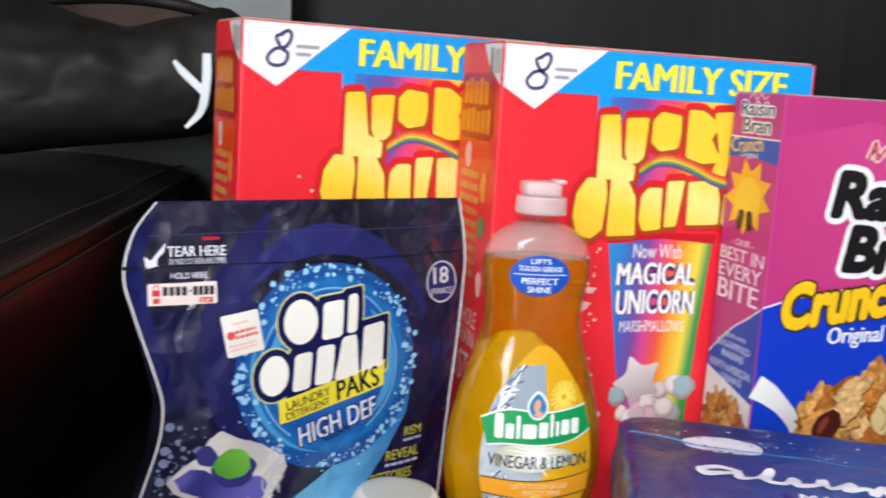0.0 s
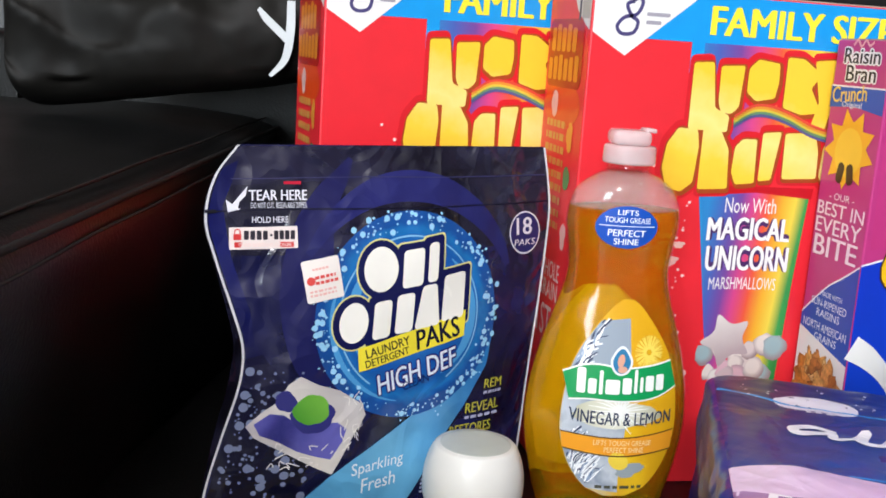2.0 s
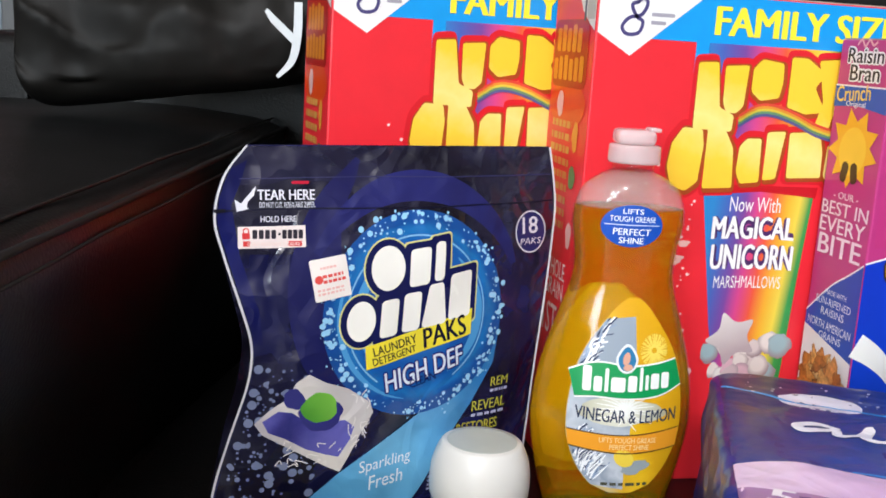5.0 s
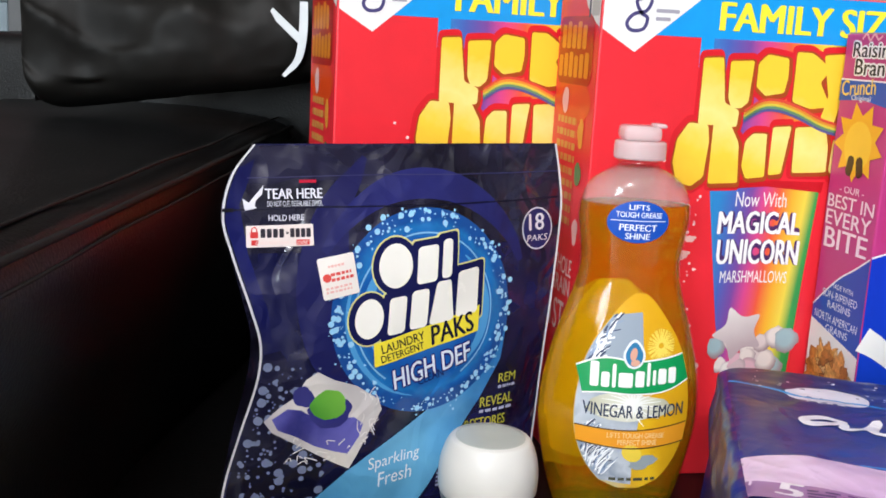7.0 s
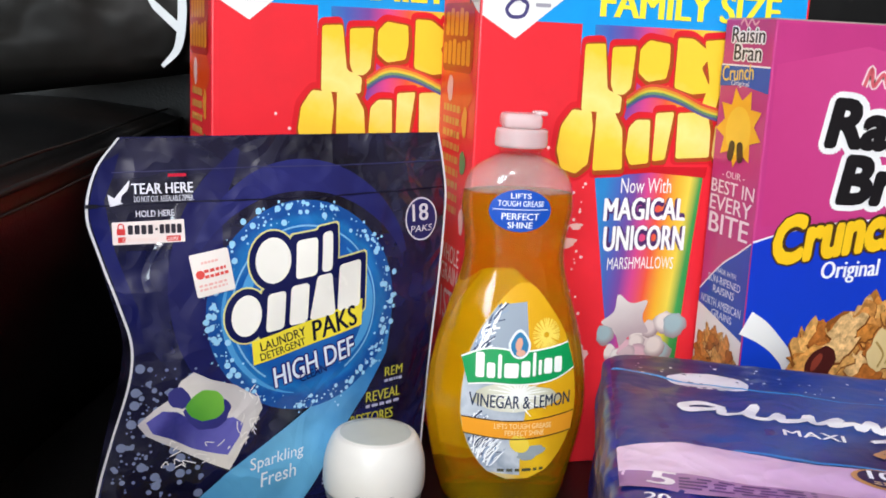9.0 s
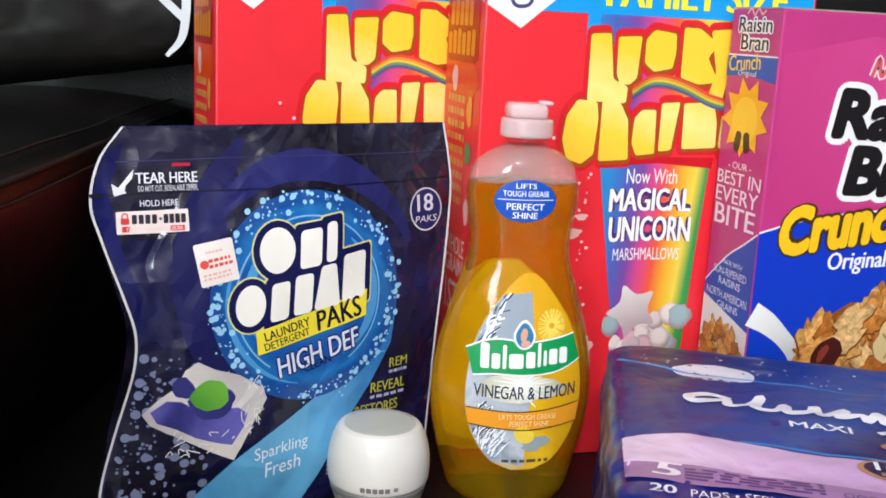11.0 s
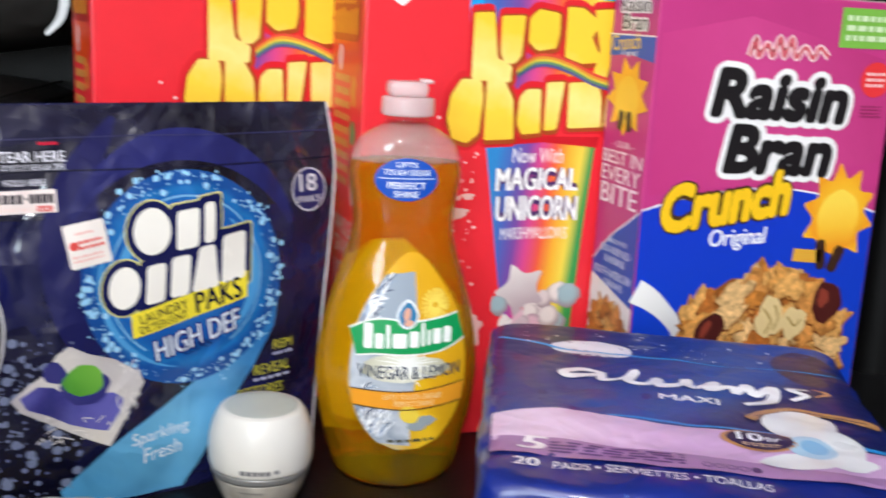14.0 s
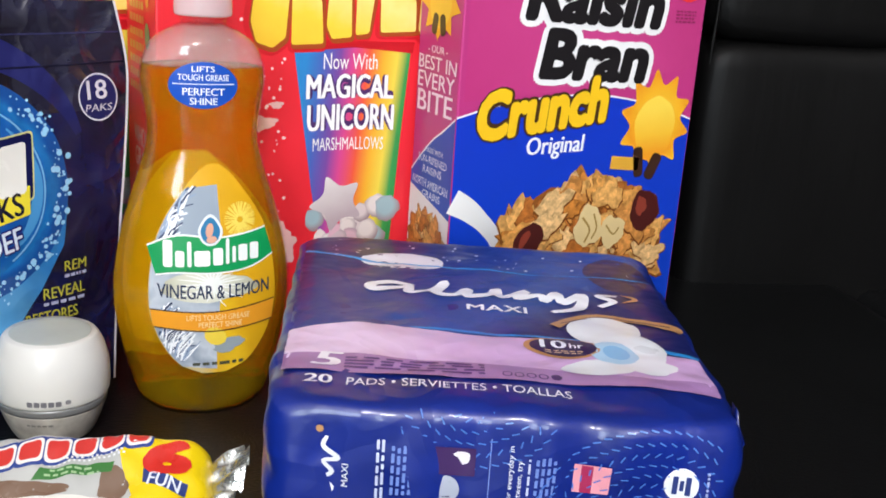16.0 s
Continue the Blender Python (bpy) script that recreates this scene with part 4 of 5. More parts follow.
    printed("lettering", [words("PAKS", 5, 100.5, 32, 111.5, bold=0.03, rot=13.5, shear=0.1), words("LAUNDRY", -24, 98.4, 1.5, 103.2, bold=0.015, rot=13.5), words("DETERGENT", -24, 93.4, 1.5, 97.4, bold=0.012, rot=13.5)], on_pouch, 7.4, dark, t)
    for k, c, b, g in ((7, "2A2A70", 0.08, 0.8), (8, "DCE6F2", 0.02, 0)):
        printed("lettering", words("HIGH DEF", -17 - g, 81 - g, 31 + g, 92 + g, bold=b, rot=14.5, shear=0.1), on_pouch, k, ink(c, 0.25, 0.4), t)
    printed("lettering", words("CLEAN", -2, 78, 14, 82.5, bold=0.012, rot=14), on_pouch, 9, ink("10225C", 0.25, 0.4), t)
    printed("lettering", [words("Sparkling", -28, 31, 2, 39.5, bold=0.006, rot=8, shear=0.15), words("Fresh", -22, 22, -2, 30, bold=0.006, rot=8, shear=0.15)], on_pouch, 4, ink("E8F2FA", 0.25, 0.4), t)
    # printed packet
    outer = poly((-84, 63), (-76, 70), (-68, 75), (-63, 84), (-57, 88), (-48, 83), (-36, 79), (-24, 71), (-22, 65), (-29, 52), (-35, 40), (-39, 33.5), (-46, 37), (-58, 44), (-70, 51), (-80, 57))
    printed("packet_picture", [outer], on_pouch, 4, ramp_ink("packet_white", [(0, "6E687E"), (0.35, "B8B2B6"), (0.7, "E0DAD4"), (1, "C8C2C2")], (-0.085, 0, 0.045), (-0.026, 0, 0.075), rough=0.25, coat=0.4, mottle=0.35), t, F)
    printed("packet_picture", [poly((-80, 64), (-72, 69), (-65, 68), (-58, 63), (-46, 62), (-37, 62), (-32, 58), (-34, 51), (-40, 42), (-47, 44), (-58, 48), (-68, 54), (-77, 58))], on_pouch, 5, ramp_ink("packet_violet", [(0, "3A3880"), (0.3, "5654A4"), (0.55, "2E2E78"), (1, "6462B4")], (-0.08, 0, 0.07), (-0.035, 0, 0.05), rough=0.25, coat=0.4, mottle=0.4), t, F)
    printed("packet_shade", [blob(-50, 66, 11.5, 8.5, rough=0.1, seed=2), blob(-64, 75, 5, 6, rot=40, rough=0.1)], on_pouch, 5.5, ink("34347A", 0.25, 0.4), t, F)
    rnd2 = random.Random(21)
    lines = []
    for k in range(16):
        x, y = rnd2.uniform(-74, -32), rnd2.uniform(38, 52)
        lines += stroke([(x, y), (x + rnd2.uniform(-2, 4), y + rnd2.uniform(1, 3)), (x + rnd2.uniform(1, 6), y + rnd2.uniform(-1, 3))], 0.5, 3)
    for k in range(10):
        x, y = rnd2.uniform(-34, -24), rnd2.uniform(50, 72)
        lines += stroke([(x, y), (x + rnd2.uniform(-2, 2), y + rnd2.uniform(2, 4)), (x + rnd2.uniform(-3, 3), y + rnd2.uniform(4, 8))], 0.45, 3)
    printed("packet_crease", lines, on_pouch, 5.8, ink("EFEAE6", 0.25, 0.4), t)
    printed("packet_picture", [blob(-51, 70, 9.5, 8, rough=0.08, seed=5)], on_pouch, 6, ramp_ink("packet_green", [(0, "4E9A32"), (1, "7CC04A")], (-0.058, 0, 0.066), (-0.044, 0, 0.076), rough=0.25, coat=0.4), t, F)
    # header prints and stickers
    pale = ink("E2E0EA", 0.25, 0.4)
    printed("tear_arrow", [poly((-94, 172), (-84, 183.5), (-85, 179), (-88, 176), (-89, 171.5)), poly((-94.5, 177), (-93.5, 171), (-87.5, 172.5))], on_pouch, 3, pale, t)
    printed("lettering", [words("TEAR HERE", -83.5, 176.8, -54, 181.8, bold=0.03), words("HOLD HERE", -82, 166, -64, 169, bold=0.012)], on_pouch, 3, pale, t)
    printed("lettering", words("DO NOT CUT. RESEALABLE ZIPPER.", -82.5, 173, -54, 175.8, bold=0.02), on_pouch, 3, ink("C8C8D2", 0.25, 0.4), t)
    printed("red_mark", [rrect(-66, 184.5, -57, 186, 0.4)], on_pouch, 3, ink("C2203A", 0.25, 0.4), t)
    printed("lock_sticker", [rrect(-93, 153.2, -59.5, 164, 0.6, rot=1)], on_pouch, 3, ink("F2E2DE"), t, F)
    printed("sticker_mark", [rrect(-91, 157.6, -87.2, 160.6, 0.5), rrect(-90.5, 154.0, -61.5, 156.6, 0.3)] + stroke([(-90.4, 160.4), (-90.2, 162.2), (-89.1, 162.9), (-88.0, 162.2), (-87.8, 160.4)], 0.6, 3), on_pouch, 4, ink("D83A3A"), t)
    printed("lettering", words("CHILD RESISTANT CLOSURE", -88.5, 154.5, -62.5, 156.1, bold=0.02), on_pouch, 5, ink("F6DAD4"), t)
    printed("small_writing", [rrect(-86 + 3.05 * k, 157.8, -83.7 + 3.05 * k, 162.2, 0.5) for k in range(4)] + [rrect(-73.4, 159.5, -72.2, 160.6, 0.3)] + [rrect(-71.4 + 2.75 * k, 157.8, -69.2 + 2.75 * k, 162.2, 0.5) for k in range(4)], on_pouch, 4, ink("2A2430"), t)
    printed("price_sticker", [rrect(-57, 127, -37.5, 148.5, 1.2, rot=10)], on_pouch, 8, ink("F4EAE4"), t, F)
    printed("small_writing", bars(-51.5, 135.5, -39.5, 141, 2, seed=6, rot=10) + [blob(-53.5, 137, 2.2, 2.2, 12)], on_pouch, 9, ink("E2504A"), t)
    printed("small_writing", bars(-54, 129.5, -40, 133.5, 2, seed=7, rot=10) + bars(-53, 142.5, -44, 144.5, 1, seed=3, rot=10), on_pouch, 9, ink("F0B8B0"), t)
    ring = [(78 + 11.5 * math.cos(a / 10), 156 + 11.5 * math.sin(a / 10)) for a in range(0, 64)]
    printed("count_disc", [blob(78, 156, 11.5, 11.5)], on_pouch, 2, ink("24265E", 0.25, 0.4), t, F)
    printed("count_ring", stroke(ring, 0.8, 1), on_pouch, 3, pale, t)
    printed("lettering", [words("18", 71.5, 155, 83.5, 164.5, bold=0.02), words("PAKS", 70, 149, 86, 152.6, bold=0.004, shear=0.2)], on_pouch, 3, pale, t)
    printed("lettering", [words("REM", 53, 69.5, 66, 75, bold=0.02), words("REVEAL", 41, 56.5, 65, 62.5, bold=0.02), words("RESTORES", 31, 44.5, 60, 50.5, bold=0.02)], on_pouch, 3, ink("BDB73E", 0.25, 0.4), t)
    printed("small_writing", bars(53, 65.5, 66, 68.5, 1, seed=2) + bars(41, 52.5, 66, 55.5, 1, seed=3) + bars(31, 40, 60, 43, 1, seed=5) + bars(14, 14, 30, 24, 4, seed=7), on_pouch, 3, ink("B0B2CC", 0.25, 0.4), t)
    printed("zip_line", stroke([(-99, 171.5), (-60, 172.5), (0, 172), (60, 172.5), (94, 173)], 0.7), on_pouch, 3, ink("0E0E26", 0.3, 0.3), t)
    printed("zip_line", stroke([(-92, 187), (-30, 188), (30, 187.5), (92, 188)], 0.5), on_pouch, 3, ink("34345E", 0.3, 0.3), t)
    return t


pouch()

# ---- the dish soap bottle ----
BOTTLE = [(0, 0.0305), (0.0015, 0.0330), (0.005, 0.0350), (0.02, 0.0392), (0.045, 0.0445), (0.062, 0.0458), (0.085, 0.043), (0.11, 0.0365), (0.13, 0.0302), (0.142, 0.0280), (0.155, 0.0290), (0.168, 0.0310), (0.178, 0.0300), (0.188, 0.0255), (0.194, 0.017), (0.1965, 0.0118)]


DEPTH = [(0, 0.96), (0.0015, 0.93), (0.005, 0.86), (0.02, 0.69), (0.045, 0.60), (0.062, 0.58), (0.11, 0.58), (0.142, 0.60), (0.178, 0.60), (0.194, 0.80), (0.1965, 1.0)]


def on_bottle(u, v, k):
    r = curve_at(BOTTLE, v) + 0.0001
    return Vector((u, -curve_at(DEPTH, v) * math.sqrt(max(1e-8, r * r - u * u)) - 0.0002 - k, v))


def soap_bottle():
    t = thing("dish_soap_bottle", pose(0.0152, -0.036, SEAT, 0, 0, -8), "clear plastic bottle of amber lemon dish soap with a milky cap", "bottle")
    part("bottle_shell", lathe(BOTTLE, nz=70, na=64, squash=DEPTH), CLEAR, t, "thin clear plastic", smooth=True)
    inner = [(z + (0.001 if z < 0.01 else 0), r - 0.0008) for z, r in BOTTLE if z <= 0.17] + [(0.1765, 0.0296)]
    part("liquid", lathe(inner, nz=60, na=64, squash=DEPTH), AMBER, t, "amber liquid soap", smooth=True)
    # Milky body added inside the empty top in place of the plastic's reflections.
    part("air_space", lathe([(0.1768, 0.0294), (0.182, 0.0283), (0.188, 0.0248), (0.194, 0.0165), (0.1962, 0.0112)], nz=16, na=64, squash=DEPTH), HAZE, t, "empty top of the bottle, reflections put in as a milky body", smooth=True)

    def on_back(u, v, k):
        r = curve_at(BOTTLE, v) - 0.0003
        return Vector((u, curve_at(DEPTH, v) * math.sqrt(max(1e-8, r * r - u * u)) - 0.0006, v))

    dome = [(18, 12), (26, 28), (40, 36), (60, 38.5), (85, 36), (104, 28), (120, 17), (131, 7)]
    printed("back_label", [(-4 - curve_at(dome, z), z) for z in range(18, 132, 4)] + [(-4 + curve_at(dome, z), z) for z in range(130, 17, -4)], on_back, 1, ink("F6C81E"), t, 3.0, label="yellow back label seen through the soap")
    part("neck", lathe([(0.1966, 0.0112), (0.2005, 0.0112)], nz=2, na=40), CLEAR, t, smooth=True)
    cap = part("cap", lathe([(0.2006, 0.0136), (0.2012, 0.0142), (0.2096, 0.0140), (0.2104, 0.0134)], nz=12, na=48, squash=0.9), CAP, t, "milky white flip cap", smooth=True)
    part("spout", slab(-0.0112, 0.0095, -0.0095, 0.0095, 0.2104, 0.2186, 0.0028, 3), CAP, cap, smooth=True)
    part("spout_lip", slab(0.006, 0.0125, -0.006, 0.006, 0.2176, 0.2200, 0.001, 2), CAP, cap, smooth=True)
    F = 3.0
    egg = [(21, 2.0), (24, 13), (30, 20.5), (40, 27), (50, 30.5), (58, 32), (70, 32), (82, 30.5), (92, 28.5), (104, 23.5), (115, 16.5), (123, 10.5), (128, 6), (131, 1.5)]
    outline = lambda g: [(3 - curve_at(egg, z) - g, z) for z in range(22, 131, 4)] + [(3 + curve_at(egg, z) + g, z) for z in range(130, 21, -4)]
    printed("label", outline(0), on_bottle, 2, ramp_ink("lemon_label", [(0, "C8B27C"), (0.35, "D8A82A"), (0.7, "EDBE22"), (1, "E0A818")], (-0.01, 0, 0.06), (0.02, 0, 0.07), mottle=0.5), t, F, label="yellow printed label")
    half = [(3 - curve_at(egg, z) + 0.4, z) for z in range(26, 122, 4)] + [(4.5, 120), (6, 100), (6.5, 70), (4, 40), (4.5, 24)]
    printed("silver_splash", half, on_bottle, 3, ramp_ink("silver_splash", [(0, "E8EAEE"), (0.35, "8E98A8"), (0.6, "C4CAD2"), (1, "98A4B2")], (-0.03, 0, 0.05), (0.006, 0, 0.09), mottle=0.8), t, F)
    rnd = random.Random(4)
    for c, n, w in (("F4F6F8", 130, 0.8), ("2E3A5C", 90, 0.7), ("8FA2BC", 60, 0.9)):
        lines = []
        for k in range(n):
            z = rnd.uniform(28, 112)
            x0 = 3 - curve_at(egg, z) + rnd.uniform(0.5, 6)
            lines += stroke([(x0, z), (x0 + rnd.uniform(0.5, 3), z + rnd.uniform(2, 7)), (x0 + rnd.uniform(3, 8), z + rnd.uniform(6, 13))], w * rnd.uniform(0.5, 1.3), 3)
        lines = [q for q in lines if all(abs(x - 3) < curve_at(egg, y) - 0.4 and x < 5 and not (61 < y < 74) for x, y in q[0])]
        printed("splash_line", lines, on_bottle, 4, ink(c), t)
    lemon, shine = [], []
    for k in range(46):
        a = 2 * math.pi * k / 46 + rnd.uniform(-0.05, 0.05)
        q = stroke([(16 + 1.5 * math.cos(a), 102 + 1.5 * math.sin(a)), (16 + 4 * math.cos(a), 102 + 4.5 * math.sin(a)), (16 + 8 * math.cos(a), 102 + 9 * math.sin(a))], rnd.uniform(0.3, 0.8), 4)
        lemon += [p for p in q if all(x > 6.5 and x - 3 < curve_at(egg, y) - 0.6 for x, y in p[0])]
        if k % 2:
            r = rnd.uniform(12, 24)
            shine += [p for p in stroke([(2, 70, 1.2), (2 + 0.5 * r * math.cos(a), 70 + 0.4 * r * math.sin(a), 0.8), (2 + r * math.cos(a), 70 + 0.6 * r * math.sin(a), 0.2)], 1, 4) if all(abs(x - 3) < curve_at(egg, y) - 0.6 for x, y in p[0])]
    printed("splash_line", lemon, on_bottle, 3.4, ink("F8DC60"), t)
    printed("splash_line", shine, on_bottle, 5, ink("F6F6F0"), t)
    wave = [(-27.5, 82, 14), (-14, 85.5, 18), (2, 84.5, 17), (18, 86, 17), (31.5, 90, 14)]
    printed("banner_edge", stroke([(x, z, w + 1.8) for x, z, w in wave], 15), on_bottle, 5, ink("F2F4F0"), t, F)
    printed("banner", stroke(wave, 14), on_bottle, 6, ink("0F9A54"), t, F, label="green wavy name banner")
    blocks = [(-22, 80, -17.5, 91.5), (-16.2, 80, -11.8, 87), (-10.4, 80, -8.4, 91), (-7, 80.3, 0.8, 87), (2.2, 80.6, 7.2, 88), (8.6, 81, 10.4, 92), (11.9, 81.5, 13.7, 88.5), (15, 82, 19.8, 89), (21, 82.3, 25.6, 89.5)]
    each("name_block", [rrect(x0, 79 + (z0 - 80) * 1.1, x1, 79 + (z1 - 80) * 1.18, 1.2) for x0, z0, x1, z1 in blocks], on_bottle, 7, ink("F6F8F4"), t, F)
    printed("drop_mark", [poly(*[(1 + 6.2 * math.sin(a / 4) * (1 - 0.35 * max(0, math.cos(a / 4))), 97.5 + 8 * math.cos(a / 4)) for a in range(25)])], on_bottle, 7, ink("E8EEF2"), t, F)
    printed("drop_mark", [poly(*[(1 + 4.9 * math.sin(a / 4) * (1 - 0.35 * max(0, math.cos(a / 4))), 97.3 + 6.6 * math.cos(a / 4)) for a in range(25)])], on_bottle, 8, ink("2A7AA8"), t, F)
    printed("drop_mark", [blob(0.6, 97.5, 1.9, 3.6, rot=-10), blob(1.6, 92.8, 2.6, 1.8, rot=10)], on_bottle, 9, ink("E0A890"), t)
    printed("pale_glow", [blob(0, 68, 24, 7.5, rough=0.12, seed=3)], on_bottle, 4.6, ramp_ink("pale_glow", [(0, "EDEBDC"), (0.6, "CFCDB8"), (1, "B0AA8A")], (0, 0, 0.068), (0.026, 0, 0.068), radial=True, rough=0.36), t, F)
    printed("lettering", words("VINEGAR & LEMON", -25, 63.4, 31.5, 70.6, bold=0.02, arch=-1.2), on_bottle, 6, ink("20304E"), t, F)
    printed("orange_strip", poly((-28.5, 56.5), (3, 55), (34.5, 58.5), (33.6, 47.5), (3, 44.8), (-27, 47.2)), on_bottle, 5, ink("F0A028"), t, F)
    printed("strip_edge", stroke([(-28.5, 56.6), (3, 55.2), (34.5, 58.7)], 0.7) + stroke([(-27, 47.2), (3, 44.8), (33.6, 47.5)], 0.7), on_bottle, 6, ink("5A4020"), t, F)
    printed("lettering", [words("LIFTS TOUGH GREASE", -11, 50.8, 21, 53.8, bold=0.01), words("PERFECT SHINE", -5, 46.9, 17, 49.9, bold=0.01)], on_bottle, 6, ink("F8D69A"), t)
    printed("lemon_picture", [blob(3.5, 42, 6, 4.6, rot=-30)], on_bottle, 5, ink("F2D24A"), t, F)
    printed("lemon_picture", [blob(10, 37, 8, 4, rot=12, rough=0.2, seed=3)], on_bottle, 4.6, ink("9AA4A8"), t, F)
    printed("small_writing", bars(-8, 25.5, 18, 28.5, 1, seed=9), on_bottle, 5, ink("4A4A3A"), t)
    printed("round_label", [blob(-1.8, 168.6, 16.6, 11.4)], on_bottle, 2, ink("1450B8"), t, F, label="blue oval claim label")
    printed("label_line", stroke([(-16.5, 169.2), (13, 169.4)], 0.5), on_bottle, 3, ink("D8E2F4"), t, F)
    printed("lettering", [words("LIFTS", -7.5, 175.2, 3.5, 178, bold=0.015), words("TOUGH GREASE", -14, 171, 10.5, 174, bold=0.015), words("PERFECT", -11.8, 163.8, 8.4, 167.4, bold=0.025), words("SHINE", -8.4, 159.2, 5, 162.6, bold=0.025)], on_bottle, 3, ink("F2F6FC"), t, F)
    return t


soap_bottle()

# ---- the cream jar ----
def cream_jar():
    t = thing("cream_jar", pose(-0.0640, -0.0585, SEAT), "round white face cream jar with a domed lid", "jar")
    base = [(0, 0.0165), (0.0012, 0.0182), (0.006, 0.0208), (0.012, 0.0232), (0.0175, 0.0250)]
    part("jar_body", lathe(base, nz=20, na=64), FROSTED, t, "pale frosted jar body", smooth=True)
    part("band", lathe([(0.0176, 0.0252), (0.0216, 0.0259)], nz=3, na=64), GREY_BAND, t, "grey printed band", smooth=True)
    lid = part("lid", lathe([(0.0219, 0.0260), (0.0235, 0.0266), (0.030, 0.0270), (0.037, 0.0266), (0.043, 0.0253), (0.048, 0.0234), (0.0508, 0.0218), (0.0518, 0.0208)], nz=40, na=64), WHITE_PLASTIC, t, "glossy white domed lid", smooth=True)
    part("lid_dish", lathe([(0.0519, 0.0186), (0.0521, 0.0184), (0.05215, 0.0160)], nz=4, na=64), DISH, lid, "shallow dish in the lid", smooth=True)
    prof = base + [(0.0218, 0.0258), (0.0235, 0.0266), (0.032, 0.0272)]

    def round_jar(u, v, k):
        r = curve_at(prof, v) + 0.0003 + k
        a = u / 0.0262 - radians(100)
        return Vector((r * math.cos(a), r * math.sin(a), v))

    each("name_block", [rrect(-10 + 3.1 * k, 24.4, -7.5 + 3.1 * k, 27.0, 0.5) for k in range(5)], round_jar, 1, ink("77767C"), t, 2.0)
    each("name_block", [rrect(6.6, 25, 9, 27.2, 0.6)], round_jar, 1, ink("8A898C"), t, 2.0)
    printed("small_writing", bars(-12, 12.5, 2, 14.5, 1, seed=3), round_jar, 1, ink("8C8A86"), t, 2.0)
    return t


cream_jar()

# ---- the package of pads ----
PW, PD, PH, PP = 0.177, 0.205, 0.094, 20.0


def pads_top(u, w):
    """Height of the package's upper side at u from the left and w from the back."""
    e = 0.013 * w / PD
    x, y = min(0.999, abs(2 * (u - e) / (PW - e) - 1)), min(0.999, abs(2 * w / PD - 1))
    z = max(0.0, 1 - x**PP - y**PP) ** (1 / PP)
    d = 0.0013 * noise.noise(Vector((u * 38, w * 60, 2))) + 0.0003 * noise.noise(Vector((u * 120, w * 150, 7)))
    return PH / 2 + PH / 2 * z + d


def pads_package():
    t = thing("pads_package", pose(0.061, -0.061, SEAT, 0, 0, -27), "blue and pink plastic-wrapped package of pads lying flat", "package")
    bm = bmesh.new()
    bmesh.ops.create_cube(bm, size=2)
    bmesh.ops.subdivide_edges(bm, edges=bm.edges[:], cuts=44, use_grid_fill=True)
    for v in bm.verts:
        q = Vector([math.copysign(abs(a) ** 0.75, a) for a in v.co])
        g = sum(abs(a) ** PP for a in q) ** (1 / PP)
        q = q / g
        u, w = PW / 2 * (1 + q.x), PD / 2 * (1 - q.y)
        d = 0.0013 * noise.noise(Vector((u * 38, w * 60, 2 - (q.z < 0) * 5))) + 0.0003 * noise.noise(Vector((u * 120, w * 150, 7)))
        z = PH / 2 * (1 + q.z) + (d if q.z > 0 else 0)
        front = max(0, -q.y) ** 6 * 0.004 * noise.noise(Vector((u * 45, z * 30, 4)))
        side = abs(q.x) ** 8 * 0.004 * noise.noise(Vector((w * 40, z * 45, 9)))
        v.co = Vector((u + (1 - u / PW) * 0.013 * w / PD + math.copysign(side, q.x), -w + front, max(0.0, z)))
    part("wrapper", bm, BLUE_FILM, t, "glossy blue plastic wrapper", smooth=True)

    def top(u, w, k):
        u = min(max(u, 0.013 * w / PD + 0.0035), PW - 0.0035)
        return Vector((u, -w, pads_top(u, w) + 0.0003 + k))

    def front(u, v, k):
        zz = min(0.999, abs(2 * v / PH - 1))
        uu = min(0.999, abs(2 * (u - 0.013) / (PW - 0.013) - 1))
        r = max(0.0, 1 - zz**PP - uu**PP) ** (1 / PP)
        y = -PD / 2 * (1 + r) + 0.004 * noise.noise(Vector((u * 45, v * 30, 4)))
        return Vector((u, y - 0.0004 - k, v))

    F = 5.0
    night = ramp_ink("night_film", [(0, "0C1240"), (0.3, "101C5C"), (0.62, "123A86"), (0.85, "184C9C"), (1, "141E5C")], (0.0, -0.02, 0), (0.13, -0.12, 0), rough=0.34, coat=0.12, mottle=0.12)
    printed("night_sky", [(4, 6), (172, 6), (174, 146), (90, 136), (50, 132), (9, 138)], top, 1, night, t, F)
    printed("planet", [blob(156, 44, 15, 26, rough=0.03)], top, 1.5, ink("33294A", 0.34, 0.12), t, F)
    printed("moon_glow", [blob(54, 43, 20, 13, rough=0.05)], top, 1.5, ink("E2E2F0", 0.34, 0.12), t, F)
    printed("moon_cover", stroke([(32, 52, 4), (56, 57, 8), (84, 56, 6)], 6), top, 1.6, night, t, F)
    printed("wave_line", stroke([(6, 34, 2.5), (22, 40, 2.6), (40, 46, 2.2), (62, 47, 2), (90, 50, 1.6), (130, 51, 1.0), (172, 50, 0.8)], 2), top, 2, ink("2E9CE0", 0.34, 0.12), t, F)
    rnd = random.Random(3)
    printed("star_print", [blob(rnd.uniform(15, 170), rnd.uniform(12, 46), r, r, 8) for r in [rnd.choice((0.4, 0.6, 0.9)) for _ in range(34)]], top, 2, ink("E6EAF6", 0.34, 0.12), t)
